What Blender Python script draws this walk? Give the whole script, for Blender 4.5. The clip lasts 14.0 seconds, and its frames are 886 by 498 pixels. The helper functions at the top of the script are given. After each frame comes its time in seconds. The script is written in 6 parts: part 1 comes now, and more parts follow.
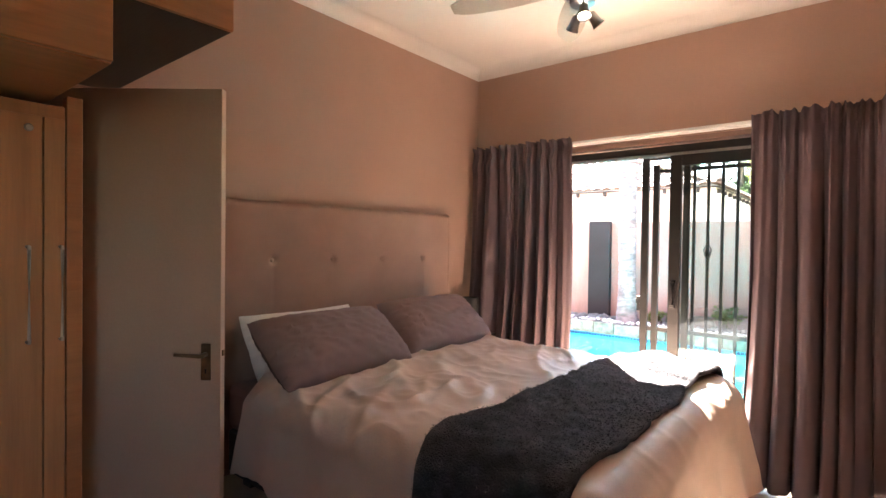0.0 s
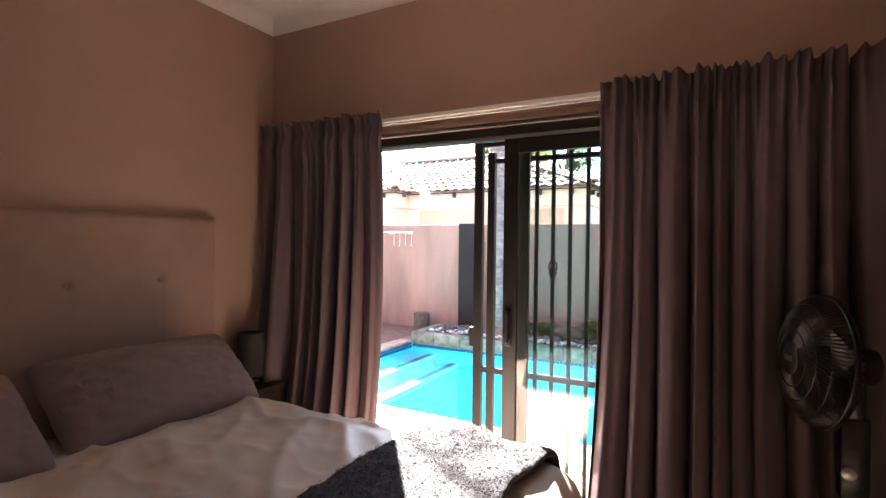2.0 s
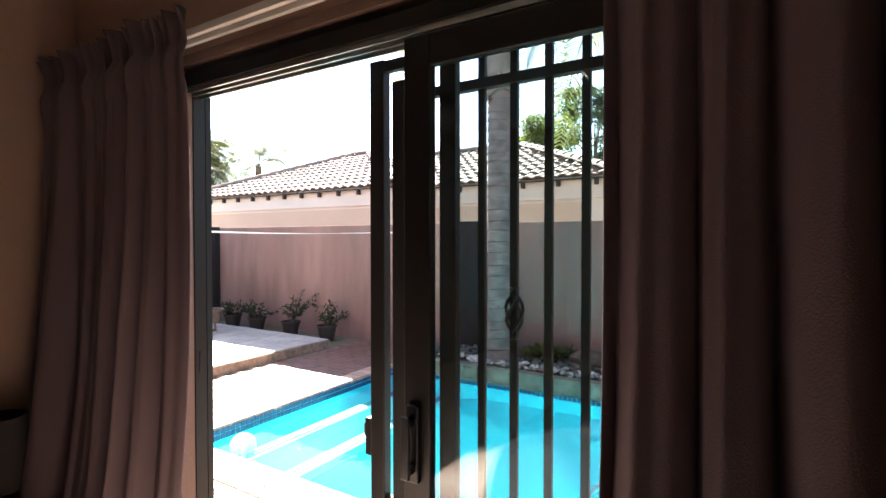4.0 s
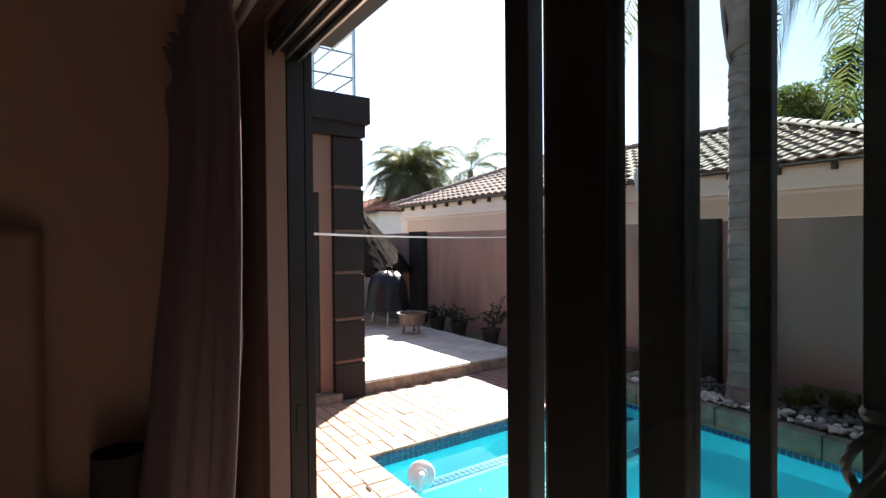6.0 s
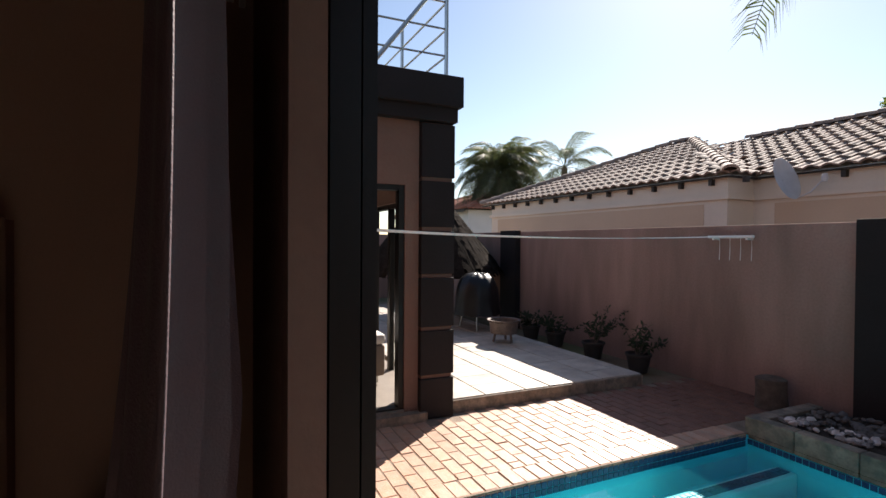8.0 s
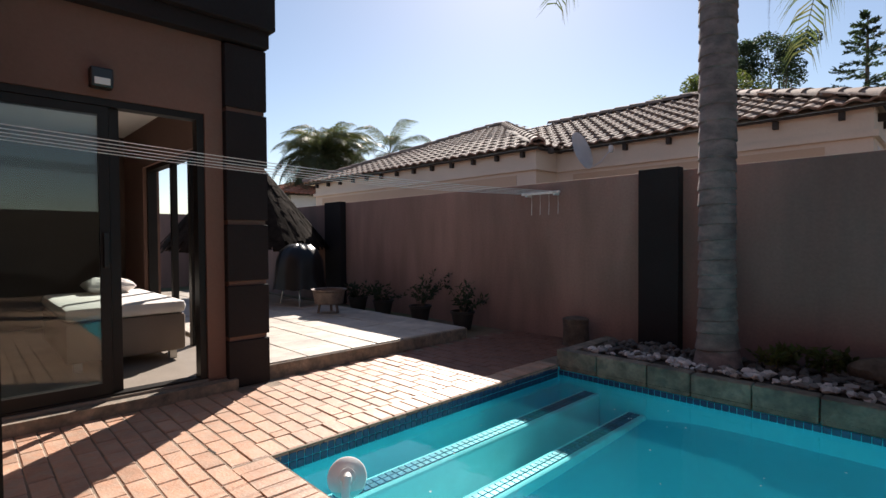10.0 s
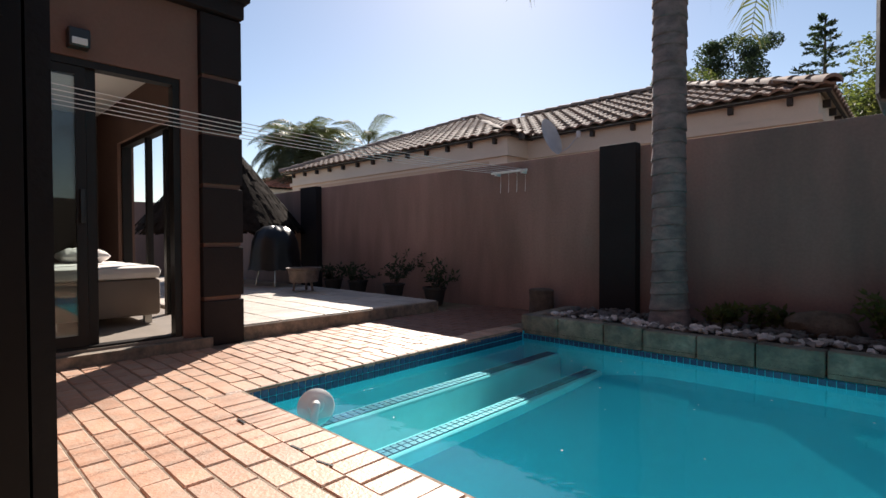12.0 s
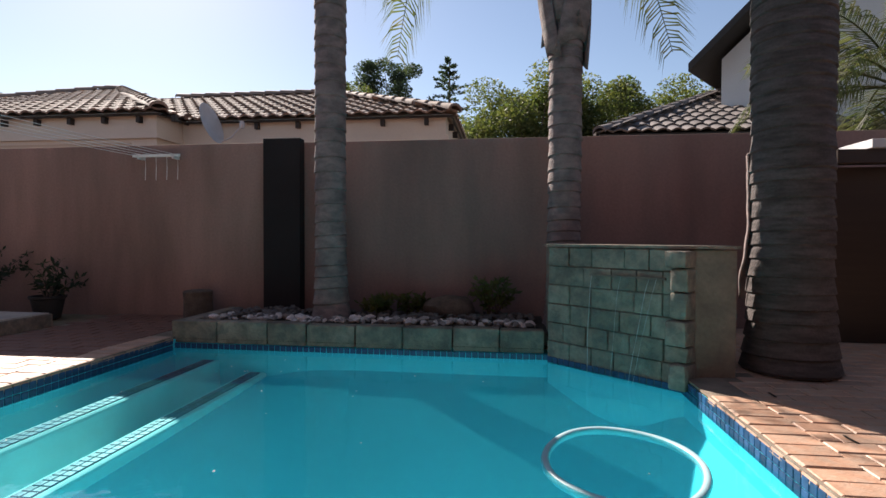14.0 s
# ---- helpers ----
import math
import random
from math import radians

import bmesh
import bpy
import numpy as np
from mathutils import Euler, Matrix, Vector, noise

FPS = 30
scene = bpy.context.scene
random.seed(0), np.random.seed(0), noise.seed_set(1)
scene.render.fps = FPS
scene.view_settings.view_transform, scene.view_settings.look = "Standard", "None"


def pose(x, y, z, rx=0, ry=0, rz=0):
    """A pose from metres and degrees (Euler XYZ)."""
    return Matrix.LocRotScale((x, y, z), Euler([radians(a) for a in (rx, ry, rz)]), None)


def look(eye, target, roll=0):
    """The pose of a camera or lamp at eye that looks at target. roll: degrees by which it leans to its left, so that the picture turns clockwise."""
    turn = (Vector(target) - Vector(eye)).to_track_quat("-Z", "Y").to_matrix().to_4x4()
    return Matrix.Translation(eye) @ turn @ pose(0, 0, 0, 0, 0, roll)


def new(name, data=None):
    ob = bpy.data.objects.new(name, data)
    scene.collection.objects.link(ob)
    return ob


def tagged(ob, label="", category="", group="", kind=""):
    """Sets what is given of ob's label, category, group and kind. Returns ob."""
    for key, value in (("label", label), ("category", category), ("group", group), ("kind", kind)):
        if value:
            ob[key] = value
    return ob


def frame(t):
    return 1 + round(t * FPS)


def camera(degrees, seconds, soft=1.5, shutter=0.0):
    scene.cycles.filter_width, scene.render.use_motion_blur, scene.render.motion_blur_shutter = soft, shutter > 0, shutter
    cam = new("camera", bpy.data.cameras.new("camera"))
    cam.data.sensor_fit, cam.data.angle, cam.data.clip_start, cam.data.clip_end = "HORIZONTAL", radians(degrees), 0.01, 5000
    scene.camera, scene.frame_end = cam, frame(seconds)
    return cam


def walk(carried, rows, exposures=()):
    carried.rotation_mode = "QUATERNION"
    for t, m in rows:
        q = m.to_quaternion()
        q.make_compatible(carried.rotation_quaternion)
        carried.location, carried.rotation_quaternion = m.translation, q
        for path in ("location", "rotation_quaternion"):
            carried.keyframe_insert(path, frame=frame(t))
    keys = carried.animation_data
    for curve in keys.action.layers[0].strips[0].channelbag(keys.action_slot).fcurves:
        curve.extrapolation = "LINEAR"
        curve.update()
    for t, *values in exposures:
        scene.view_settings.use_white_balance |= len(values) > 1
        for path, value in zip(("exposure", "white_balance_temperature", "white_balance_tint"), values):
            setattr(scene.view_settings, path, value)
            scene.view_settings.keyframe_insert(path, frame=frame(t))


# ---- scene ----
cam = camera(82.8, 14.0)
PATH = [
    (0, (0.571, -0.946, 1.382), (-0.697, 0.601, 1.349), 0.8),
    (0.5, (0.66, -0.587, 1.379), (-0.535, 1.016, 1.346), 0.9),
    (1, (0.675, -0.223, 1.412), (-0.414, 1.454, 1.377), 0.8),
    (1.5, (0.614, 0.11, 1.471), (-0.359, 1.857, 1.439), 0.7),
    (2, (0.509, 0.45, 1.476), (-0.436, 2.212, 1.446), 0.6),
    (2.5, (0.468, 0.848, 1.47), (-0.485, 2.606, 1.44), 0.6),
    (4.8, (0.08, 2.447, 1.553), (-1.152, 4.022, 1.515), -0.4),
    (5, (0.036, 2.519, 1.555), (-1.263, 4.04, 1.522), -0.4),
    (5.5, (-0.04, 2.643, 1.568), (-1.511, 3.998, 1.539), -0.4),
    (6, (-0.143, 2.694, 1.554), (-1.793, 3.824, 1.528), -0.5),
    (6.5, (-0.306, 2.757, 1.567), (-2.086, 3.668, 1.539), -0.3),
    (7, (-0.459, 2.818, 1.566), (-2.281, 3.643, 1.538), 0.1),
    (7.5, (-0.595, 2.877, 1.609), (-2.42, 3.694, 1.572), 0.2),
    (8, (-0.784, 2.969, 1.561), (-2.603, 3.799, 1.533), 0.4),
    (8.5, (-0.907, 3.077, 1.498), (-2.674, 4.014, 1.464), 0.4),
    (9, (-1.016, 3.157, 1.385), (-2.664, 4.29, 1.35), 0.4),
    (9.2, (-1.066, 3.173, 1.324), (-2.657, 4.385, 1.293), 0.4),
    (11.3, (-0.904, 3.112, 0.869), (-2.272, 4.57, 0.82), -0.4),
    (11.5, (-0.894, 3.093, 0.843), (-2.257, 4.556, 0.798), -0.1),
    (12, (-0.802, 3.084, 0.793), (-2.183, 4.53, 0.756), -0.2),
    (12.5, (-0.867, 3.089, 0.789), (-2.239, 4.543, 0.75), -0.1),
    (13, (-0.915, 3.189, 0.794), (-2.228, 4.698, 0.745), 0.0),
    (13.5, (-0.861, 3.248, 0.757), (-1.73, 5.049, 0.717), 0.4),
    (14, (-0.829, 3.246, 0.759), (-1.081, 5.23, 0.719), 0.2),
]
walk(cam, [(t, look(eye, target, roll)) for t, eye, target, roll in PATH],
     [(0.0, 5.9, 6950, 12), (0.5, 5.75, 6900, 12), (1.0, 5.35, 6800, 12), (2.0, 4.65, 6700, 12), (2.7, 4.25, 6750, 12), (4.8, 2.95, 6700, 12), (5.5, 2.5, 6700, 12), (6.5, 1.95, 6700, 12), (7.5, 1.45, 6700, 13), (9.0, 0.95, 6700, 13), (11.3, 0.92, 6700, 13), (12.4, 0.95, 6700, 13), (13.0, 1.15, 6800, 15), (13.5, 1.12, 6850, 15), (14.0, 1.08, 6850, 15)])

# ---- light ----
SUN_AZ, SUN_EL = 38.3, 37.0  # degrees from +y towards -x, and above the horizon
world = bpy.data.worlds.new("world")
scene.world = world
world.use_nodes = True
sky = world.node_tree.nodes.new("ShaderNodeTexSky")
sky.sky_type, sky.sun_disc = "NISHITA", False
sky.sun_elevation, sky.sun_rotation = radians(SUN_EL), radians(-SUN_AZ)
sky.air_density, sky.dust_density = 1.0, 0.3
world.node_tree.links.new(sky.outputs[0], world.node_tree.nodes["Background"].inputs[0])
world.node_tree.nodes["Background"].inputs[1].default_value = 0.067
sun = new("sun", bpy.data.lights.new("sun", "SUN"))
sun.data.energy, sun.data.angle, sun.data.color = 5.0, radians(0.5), (1.0, 0.94, 0.86)
sun.matrix_world = look((-math.sin(radians(SUN_AZ)) * math.cos(radians(SUN_EL)) * 30, math.cos(radians(SUN_AZ)) * math.cos(radians(SUN_EL)) * 30, math.sin(radians(SUN_EL)) * 30), (0, 0, 0))


# ---- materials ----
def mat(name, base, rough=0.6, var=0.2, scale=4.0, bump=0.15, fine=80.0, metal=0.0, rand=0.0, tint=None, coat=0.0, spec=0.5):
    """Paint, plaster, stone, wood or metal: colour that varies at two scales, with fine relief. rand: how far each piece differs."""
    m = bpy.data.materials.new(name)
    m.use_nodes = True
    n, l = m.node_tree.nodes, m.node_tree.links
    b = n["Principled BSDF"]
    b.inputs["Roughness"].default_value, b.inputs["Metallic"].default_value = rough, metal
    b.inputs["Coat Weight"].default_value = coat
    b.inputs["Specular IOR Level"].default_value = spec
    geo = n.new("ShaderNodeNewGeometry")
    big, small = n.new("ShaderNodeTexNoise"), n.new("ShaderNodeTexNoise")
    big.inputs["Scale"].default_value, big.inputs["Detail"].default_value = scale, 5
    small.inputs["Scale"].default_value, small.inputs["Detail"].default_value = fine, 3
    for t in (big, small):
        l.new(geo.outputs["Position"], t.inputs["Vector"])
    ramp = n.new("ShaderNodeMapRange")
    ramp.inputs[1].default_value, ramp.inputs[2].default_value = 0.3, 0.7
    ramp.inputs[3].default_value, ramp.inputs[4].default_value = 1 - var, 1 + var
    l.new(big.outputs["Fac"], ramp.inputs[0])
    grain = n.new("ShaderNodeMapRange")
    grain.inputs[1].default_value, grain.inputs[2].default_value = 0.3, 0.7
    grain.inputs[3].default_value, grain.inputs[4].default_value = 1 - var * 0.4, 1 + var * 0.4
    l.new(small.outputs["Fac"], grain.inputs[0])
    mul = n.new("ShaderNodeMath")
    mul.operation = "MULTIPLY"
    l.new(ramp.outputs[0], mul.inputs[0]), l.new(grain.outputs[0], mul.inputs[1])
    last = mul
    if rand:
        info = n.new("ShaderNodeObjectInfo")
        r = n.new("ShaderNodeMapRange")
        r.inputs[3].default_value, r.inputs[4].default_value = 1 - rand, 1 + rand
        l.new(info.outputs["Random"], r.inputs[0])
        last = n.new("ShaderNodeMath")
        last.operation = "MULTIPLY"
        l.new(mul.outputs[0], last.inputs[0]), l.new(r.outputs[0], last.inputs[1])
    colour = n.new("ShaderNodeVectorMath")
    colour.operation = "SCALE"
    colour.inputs[0].default_value = base
    if tint:
        mix = n.new("ShaderNodeMix")
        mix.data_type = "RGBA"
        mix.inputs[6].default_value, mix.inputs[7].default_value = (*base, 1), (*tint, 1)
        pick = n.new("ShaderNodeTexNoise")
        pick.inputs["Scale"].default_value = scale * 2.3
        l.new(geo.outputs["Position"], pick.inputs["Vector"])
        pr = n.new("ShaderNodeMapRange")
        pr.inputs[1].default_value, pr.inputs[2].default_value = 0.4, 0.65
        l.new(pick.outputs["Fac"], pr.inputs[0])
        l.new(pr.outputs[0], mix.inputs[0])
        l.new(mix.outputs[2], colour.inputs[0])
    l.new(last.outputs[0], colour.inputs["Scale"])
    l.new(colour.outputs[0], b.inputs["Base Color"])
    if bump:
        bp = n.new("ShaderNodeBump")
        bp.inputs["Strength"].default_value, bp.inputs["Distance"].default_value = bump, 0.01
        l.new(small.outputs["Fac"], bp.inputs["Height"])
        l.new(bp.outputs[0], b.inputs["Normal"])
    return m


def wood(name, base, axis=2, rough=0.4):
    """Wood with its grain along one axis."""
    m = mat(name, base, rough, 0.12, 3, 0.05, 90)
    n, l = m.node_tree.nodes, m.node_tree.links
    geo = next(x for x in n if x.type == "NEW_GEOMETRY")
    mp = n.new("ShaderNodeMapping")
    s = [14.0, 14.0, 14.0]
    s[axis] = 0.9
    mp.inputs["Scale"].default_value = s
    l.new(geo.outputs["Position"], mp.inputs["Vector"])
    for t in [x for x in n if x.type == "TEX_NOISE"]:
        l.new(mp.outputs[0], t.inputs["Vector"])
        t.inputs["Scale"].default_value = 2.0 if t.inputs["Scale"].default_value < 50 else 9.0
    return m


def glass(name, tint=(0.92, 0.96, 0.95), ior=1.45, wave=0.0, wave_scale=6.0, murk=None, murky=0.0):
    """A clear pane or a water surface: tinted transmission with Fresnel gloss; murk: the colour that cloudy water scatters."""
    m = bpy.data.materials.new(name)
    m.use_nodes = True
    n, l = m.node_tree.nodes, m.node_tree.links
    n.remove(n["Principled BSDF"])
    tr, gl, mx, fr = n.new("ShaderNodeBsdfTransparent"), n.new("ShaderNodeBsdfGlossy"), n.new("ShaderNodeMixShader"), n.new("ShaderNodeLayerWeight")
    p5, low = n.new("ShaderNodeMath"), n.new("ShaderNodeMapRange")
    p5.operation = "POWER"
    p5.inputs[1].default_value = 5.0
    low.inputs[3].default_value, low.inputs[4].default_value = ((ior - 1) / (ior + 1)) ** 2, 1.0
    tr.inputs[0].default_value = (*tint, 1)
    gl.inputs["Roughness"].default_value = 0.02
    l.new(fr.outputs["Facing"], p5.inputs[0]), l.new(p5.outputs[0], low.inputs[0]), l.new(low.outputs[0], mx.inputs[0]), l.new(tr.outputs[0], mx.inputs[1]), l.new(gl.outputs[0], mx.inputs[2])
    l.new(mx.outputs[0], n["Material Output"].inputs[0])
    if murk:
        df, mm = n.new("ShaderNodeBsdfDiffuse"), n.new("ShaderNodeMixShader")
        df.inputs[0].default_value = (*murk, 1)
        mm.inputs[0].default_value = murky
        l.new(tr.outputs[0], mm.inputs[1]), l.new(df.outputs[0], mm.inputs[2]), l.new(mm.outputs[0], mx.inputs[1])
    if wave:
        geo, t, bp = n.new("ShaderNodeNewGeometry"), n.new("ShaderNodeTexNoise"), n.new("ShaderNodeBump")
        t.inputs["Scale"].default_value, t.inputs["Detail"].default_value = wave_scale, 3
        bp.inputs["Strength"].default_value, bp.inputs["Distance"].default_value = wave, 0.02
        l.new(geo.outputs["Position"], t.inputs["Vector"]), l.new(t.outputs["Fac"], bp.inputs["Height"])
        l.new(bp.outputs[0], gl.inputs["Normal"]), l.new(bp.outputs[0], fr.inputs["Normal"])
    return m


def lit(name, colour, power):
    m = bpy.data.materials.new(name)
    m.use_nodes = True
    b = m.node_tree.nodes["Principled BSDF"]
    b.inputs["Base Color"].default_value = (*colour, 1)
    b.inputs["Emission Color"].default_value = (*colour, 1)
    b.inputs["Emission Strength"].default_value = power
    return m


def along(m, scale):
    """Stretches a material's larger variation, as rings or runs of weather."""
    n, l = m.node_tree.nodes, m.node_tree.links
    geo = next(x for x in n if x.type == "NEW_GEOMETRY")
    mp = n.new("ShaderNodeMapping")
    mp.inputs["Scale"].default_value = scale
    l.new(geo.outputs["Position"], mp.inputs["Vector"])
    for t in [x for x in n if x.type == "TEX_NOISE" and x.inputs["Scale"].default_value < 35]:
        l.new(mp.outputs[0], t.inputs["Vector"])
    return m


M = {
    "taupe": mat("taupe wall paint", (0.42, 0.275, 0.215), 0.75, 0.05, 1.5, 0.06, 120),
    "ceiling": mat("white ceiling paint", (0.80, 0.76, 0.72), 0.8, 0.03, 1.5, 0.04, 120),
    "cornice": mat("white cornice plaster", (0.78, 0.74, 0.70), 0.7, 0.03, 2, 0.03, 120),
    "tile_floor": mat("beige floor tile", (0.42, 0.33, 0.26), 0.35, 0.15, 3, 0.03, 60, rand=0.06),
    "tan": mat("pinkish tan plaster", (0.180, 0.102, 0.079), 0.85, 0.10, 1.2, 0.25, 45),
    "boundary": along(mat("pinkish brown wall plaster", (0.300, 0.186, 0.156), 0.9, 0.18, 0.9, 0.3, 40, tint=(0.250, 0.160, 0.132)), (2.2, 2.2, 0.45)),
    # the same wall plaster, coloured darker where less sky light reaches
    "boundary_shaded": along(mat("brown wall plaster in a shaded tone", (0.272, 0.162, 0.141), 0.9, 0.16, 0.9, 0.3, 40, tint=(0.228, 0.146, 0.127)), (2.2, 2.2, 0.45)),
    "charcoal": mat("charcoal paint", (0.018, 0.015, 0.016), 0.85, 0.15, 2, 0.25, 45, spec=0.3),
    "cream": mat("cream plaster", (0.66, 0.58, 0.49), 0.85, 0.06, 1, 0.15, 40),
    "beige": mat("beige plaster panel", (0.55, 0.42, 0.31), 0.85, 0.06, 1, 0.15, 40),
    "bronze": mat("dark bronze aluminium", (0.012, 0.010, 0.009), 0.45, 0.15, 6, 0.02, 100, spec=0.3),
    "steel_black": mat("black painted steel", (0.012, 0.011, 0.011), 0.5, 0.2, 8, 0.1, 90, spec=0.3),
    "reveal": mat("brown painted reveal", (0.21, 0.128, 0.098), 0.8, 0.08, 3, 0.2, 60),
    "rail": mat("white curtain rail", (0.75, 0.73, 0.70), 0.35, 0.04, 5, 0.0),
    "curtain": mat("mauve brown curtain fabric", (0.118, 0.079, 0.087), 0.7, 0.08, 3, 0.2, 300),
    "suede": mat("beige suede", (0.36, 0.225, 0.175), 0.9, 0.07, 4, 0.25, 200),
    "pillow": mat("mauve grey cotton", (0.235, 0.158, 0.145), 0.85, 0.05, 6, 0.15, 250),
    "white_cotton": mat("white cotton", (0.75, 0.70, 0.66), 0.85, 0.04, 6, 0.1, 250),
    "duvet": mat("beige sateen duvet", (0.66, 0.515, 0.44), 0.42, 0.08, 3, 0.15, 180),
    "fur": mat("charcoal fleece throw", (0.075, 0.073, 0.083), 1.0, 0.3, 14, 0.8, 160, spec=0.1),
    "door_white": mat("off-white door paint", (0.57, 0.405, 0.31), 0.5, 0.05, 2, 0.05, 90),
    "brass": mat("aged brass", (0.24, 0.16, 0.10), 0.4, 0.2, 20, 0.05, 100, metal=1.0),
    "steel": mat("brushed steel", (0.55, 0.54, 0.52), 0.3, 0.1, 20, 0.02, 200, metal=1.0),
    "beech": wood("beech wood", (0.40, 0.185, 0.082), 2),
    "cherry": wood("cherry wood", (0.36, 0.15, 0.06), 1),
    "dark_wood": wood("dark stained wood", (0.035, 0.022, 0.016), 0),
    "plastic_black": mat("glossy black plastic", (0.010, 0.009, 0.009), 0.3, 0.1, 10, 0.0),
    "shade_black": mat("dark lamp shade fabric", (0.040, 0.036, 0.034), 0.9, 0.1, 10, 0.15, 300),
    "blade": mat("pale fan blade", (0.55, 0.50, 0.43), 0.4, 0.08, 6, 0.02),
    "paver": mat("terracotta brick paver", (0.51, 0.295, 0.20), 0.48, 0.14, 7, 0.3, 70, rand=0.12, tint=(0.48, 0.325, 0.24)),
    # redder brick, with the boundary wall's shade put into its colour
    "paver_red": mat("red brick paver darkened for shade", (0.20, 0.092, 0.062), 0.6, 0.2, 7, 0.3, 70, rand=0.15),
    "sand": mat("paving joint sand", (0.24, 0.185, 0.14), 0.95, 0.25, 9, 0.5, 120),
    "slate": mat("slate crazy paving", (0.52, 0.46, 0.39), 0.48, 0.18, 3, 0.3, 50, rand=0.12, tint=(0.44, 0.39, 0.34)),
    # the wing room's dimness is put into this brown
    "wing_dim": mat("brown inner wall darkened for the dim room", (0.10, 0.07, 0.055), 0.8, 0.08, 2, 0.1, 60),
    "sandstone": mat("mossy sandstone cladding", (0.27, 0.215, 0.165), 0.85, 0.28, 6, 0.7, 40, rand=0.15, tint=(0.17, 0.15, 0.12)),
    "rough_plaster": mat("weathered brown render", (0.20, 0.155, 0.12), 0.9, 0.25, 5, 0.5, 35),
    "pool_plaster": mat("turquoise pool plaster", (0.06, 0.75, 0.86), 0.8, 0.05, 1.2, 0.1, 40),
    # pool plaster made paler, as the sun streaks on the step edges
    "pool_sunlit": mat("pale pool plaster for sunlit edges", (0.50, 0.86, 0.86), 0.8, 0.08, 3.0, 0.15, 40),
    "pool_tile": mat("blue mosaic tile", (0.022, 0.075, 0.17), 0.35, 0.25, 25, 0.1, 60, rand=0.35),
    "soil": mat("dark soil", (0.05, 0.036, 0.028), 0.95, 0.3, 6, 0.8, 60),
    "earth": mat("dry earth", (0.20, 0.15, 0.10), 0.95, 0.25, 0.4, 0.5, 8, tint=(0.12, 0.13, 0.06)),
    "pebble": mat("grey white pebble", (0.46, 0.41, 0.38), 0.75, 0.25, 15, 0.2, 120, rand=0.75),
    "bark": along(mat("grey palm bark", (0.240, 0.180, 0.170), 0.85, 0.22, 5, 0.7, 70, tint=(0.15, 0.12, 0.115)), (0.8, 0.8, 1.6)),
    "bark_thick": along(mat("dark weathered palm bark", (0.095, 0.077, 0.073), 0.9, 0.3, 6, 0.8, 60, tint=(0.06, 0.048, 0.045)), (0.6, 0.6, 3.0)),
    "bark_dark": mat("rough dark bark", (0.12, 0.09, 0.07), 0.95, 0.3, 12, 0.9, 50),
    "frond": mat("green palm frond", (0.050, 0.066, 0.030), 0.5, 0.3, 3, 0.0, rand=0.15, tint=(0.085, 0.080, 0.045)),
    "leaf": mat("green leaves", (0.066, 0.090, 0.030), 0.6, 0.3, 1.5, 0.0, tint=(0.110, 0.112, 0.036)),
    "leaf_dark": mat("dark green leaves", (0.030, 0.045, 0.028), 0.65, 0.3, 1.5, 0.0),
    "roof_tile": mat("terracotta roof tile", (0.27, 0.18, 0.142), 0.8, 0.22, 4, 0.3, 50, rand=0.2, tint=(0.225, 0.17, 0.142)),
    "roof_red": mat("red roof tile", (0.33, 0.13, 0.08), 0.8, 0.2, 4, 0.3, 50, rand=0.2),
    "roof_dark": mat("charcoal roof tile", (0.15, 0.125, 0.118), 0.75, 0.2, 4, 0.3, 50, rand=0.2),
    "fascia": mat("black eave timber", (0.030, 0.024, 0.021), 0.7, 0.2, 8, 0.2),
    "grey_wall": mat("pale grey plaster", (0.62, 0.61, 0.62), 0.85, 0.06, 1, 0.1, 40),
    "dish": mat("white grey dish enamel", (0.55, 0.55, 0.57), 0.5, 0.06, 8, 0.0),
    "line": mat("white washing line cord", (0.80, 0.79, 0.77), 0.5, 0.05, 8, 0.0),
    "thatch": mat("weathered thatch", (0.024, 0.017, 0.013), 0.95, 0.4, 10, 1.0, 50, spec=0.05),
    "cover": mat("black vinyl cover", (0.007, 0.007, 0.008), 0.38, 0.2, 6, 0.3, 12, spec=0.35),
    "iron": mat("cast iron pot", (0.15, 0.105, 0.085), 0.6, 0.3, 14, 0.4, 50),
    "terracotta": mat("dark plastic plant pot", (0.03, 0.027, 0.026), 0.6, 0.2, 8, 0.1),
    "hose": mat("pale blue pool hose", (0.34, 0.53, 0.58), 0.4, 0.06, 10, 0.0),
    "white_plastic": mat("white plastic", (0.80, 0.80, 0.78), 0.35, 0.04, 8, 0.0),
    "wing_tile": mat("stone floor tile", (0.25, 0.21, 0.175), 0.5, 0.15, 3, 0.1, 60),
    "upholstery": mat("brown linen upholstery in a shaded tone", (0.22, 0.17, 0.135), 0.85, 0.06, 5, 0.1, 150),
    "glass": glass("clear window glass", (0.90, 0.94, 0.93), 1.45),
    "water": glass("pool water", (0.60, 0.95, 0.97), 1.33, 0.12, 5.0, (0.012, 0.25, 0.30), 0.11),
    "drop": mat("falling water streak", (0.62, 0.66, 0.66), 0.12, 0.1, 30, 0.0),
    "spill": glass("falling water", (0.88, 0.93, 0.93), 1.33, 0.6, 30.0),
    "lamp_on": lit("warm spot lamp lens", (1.0, 0.86, 0.70), 0.45),
}


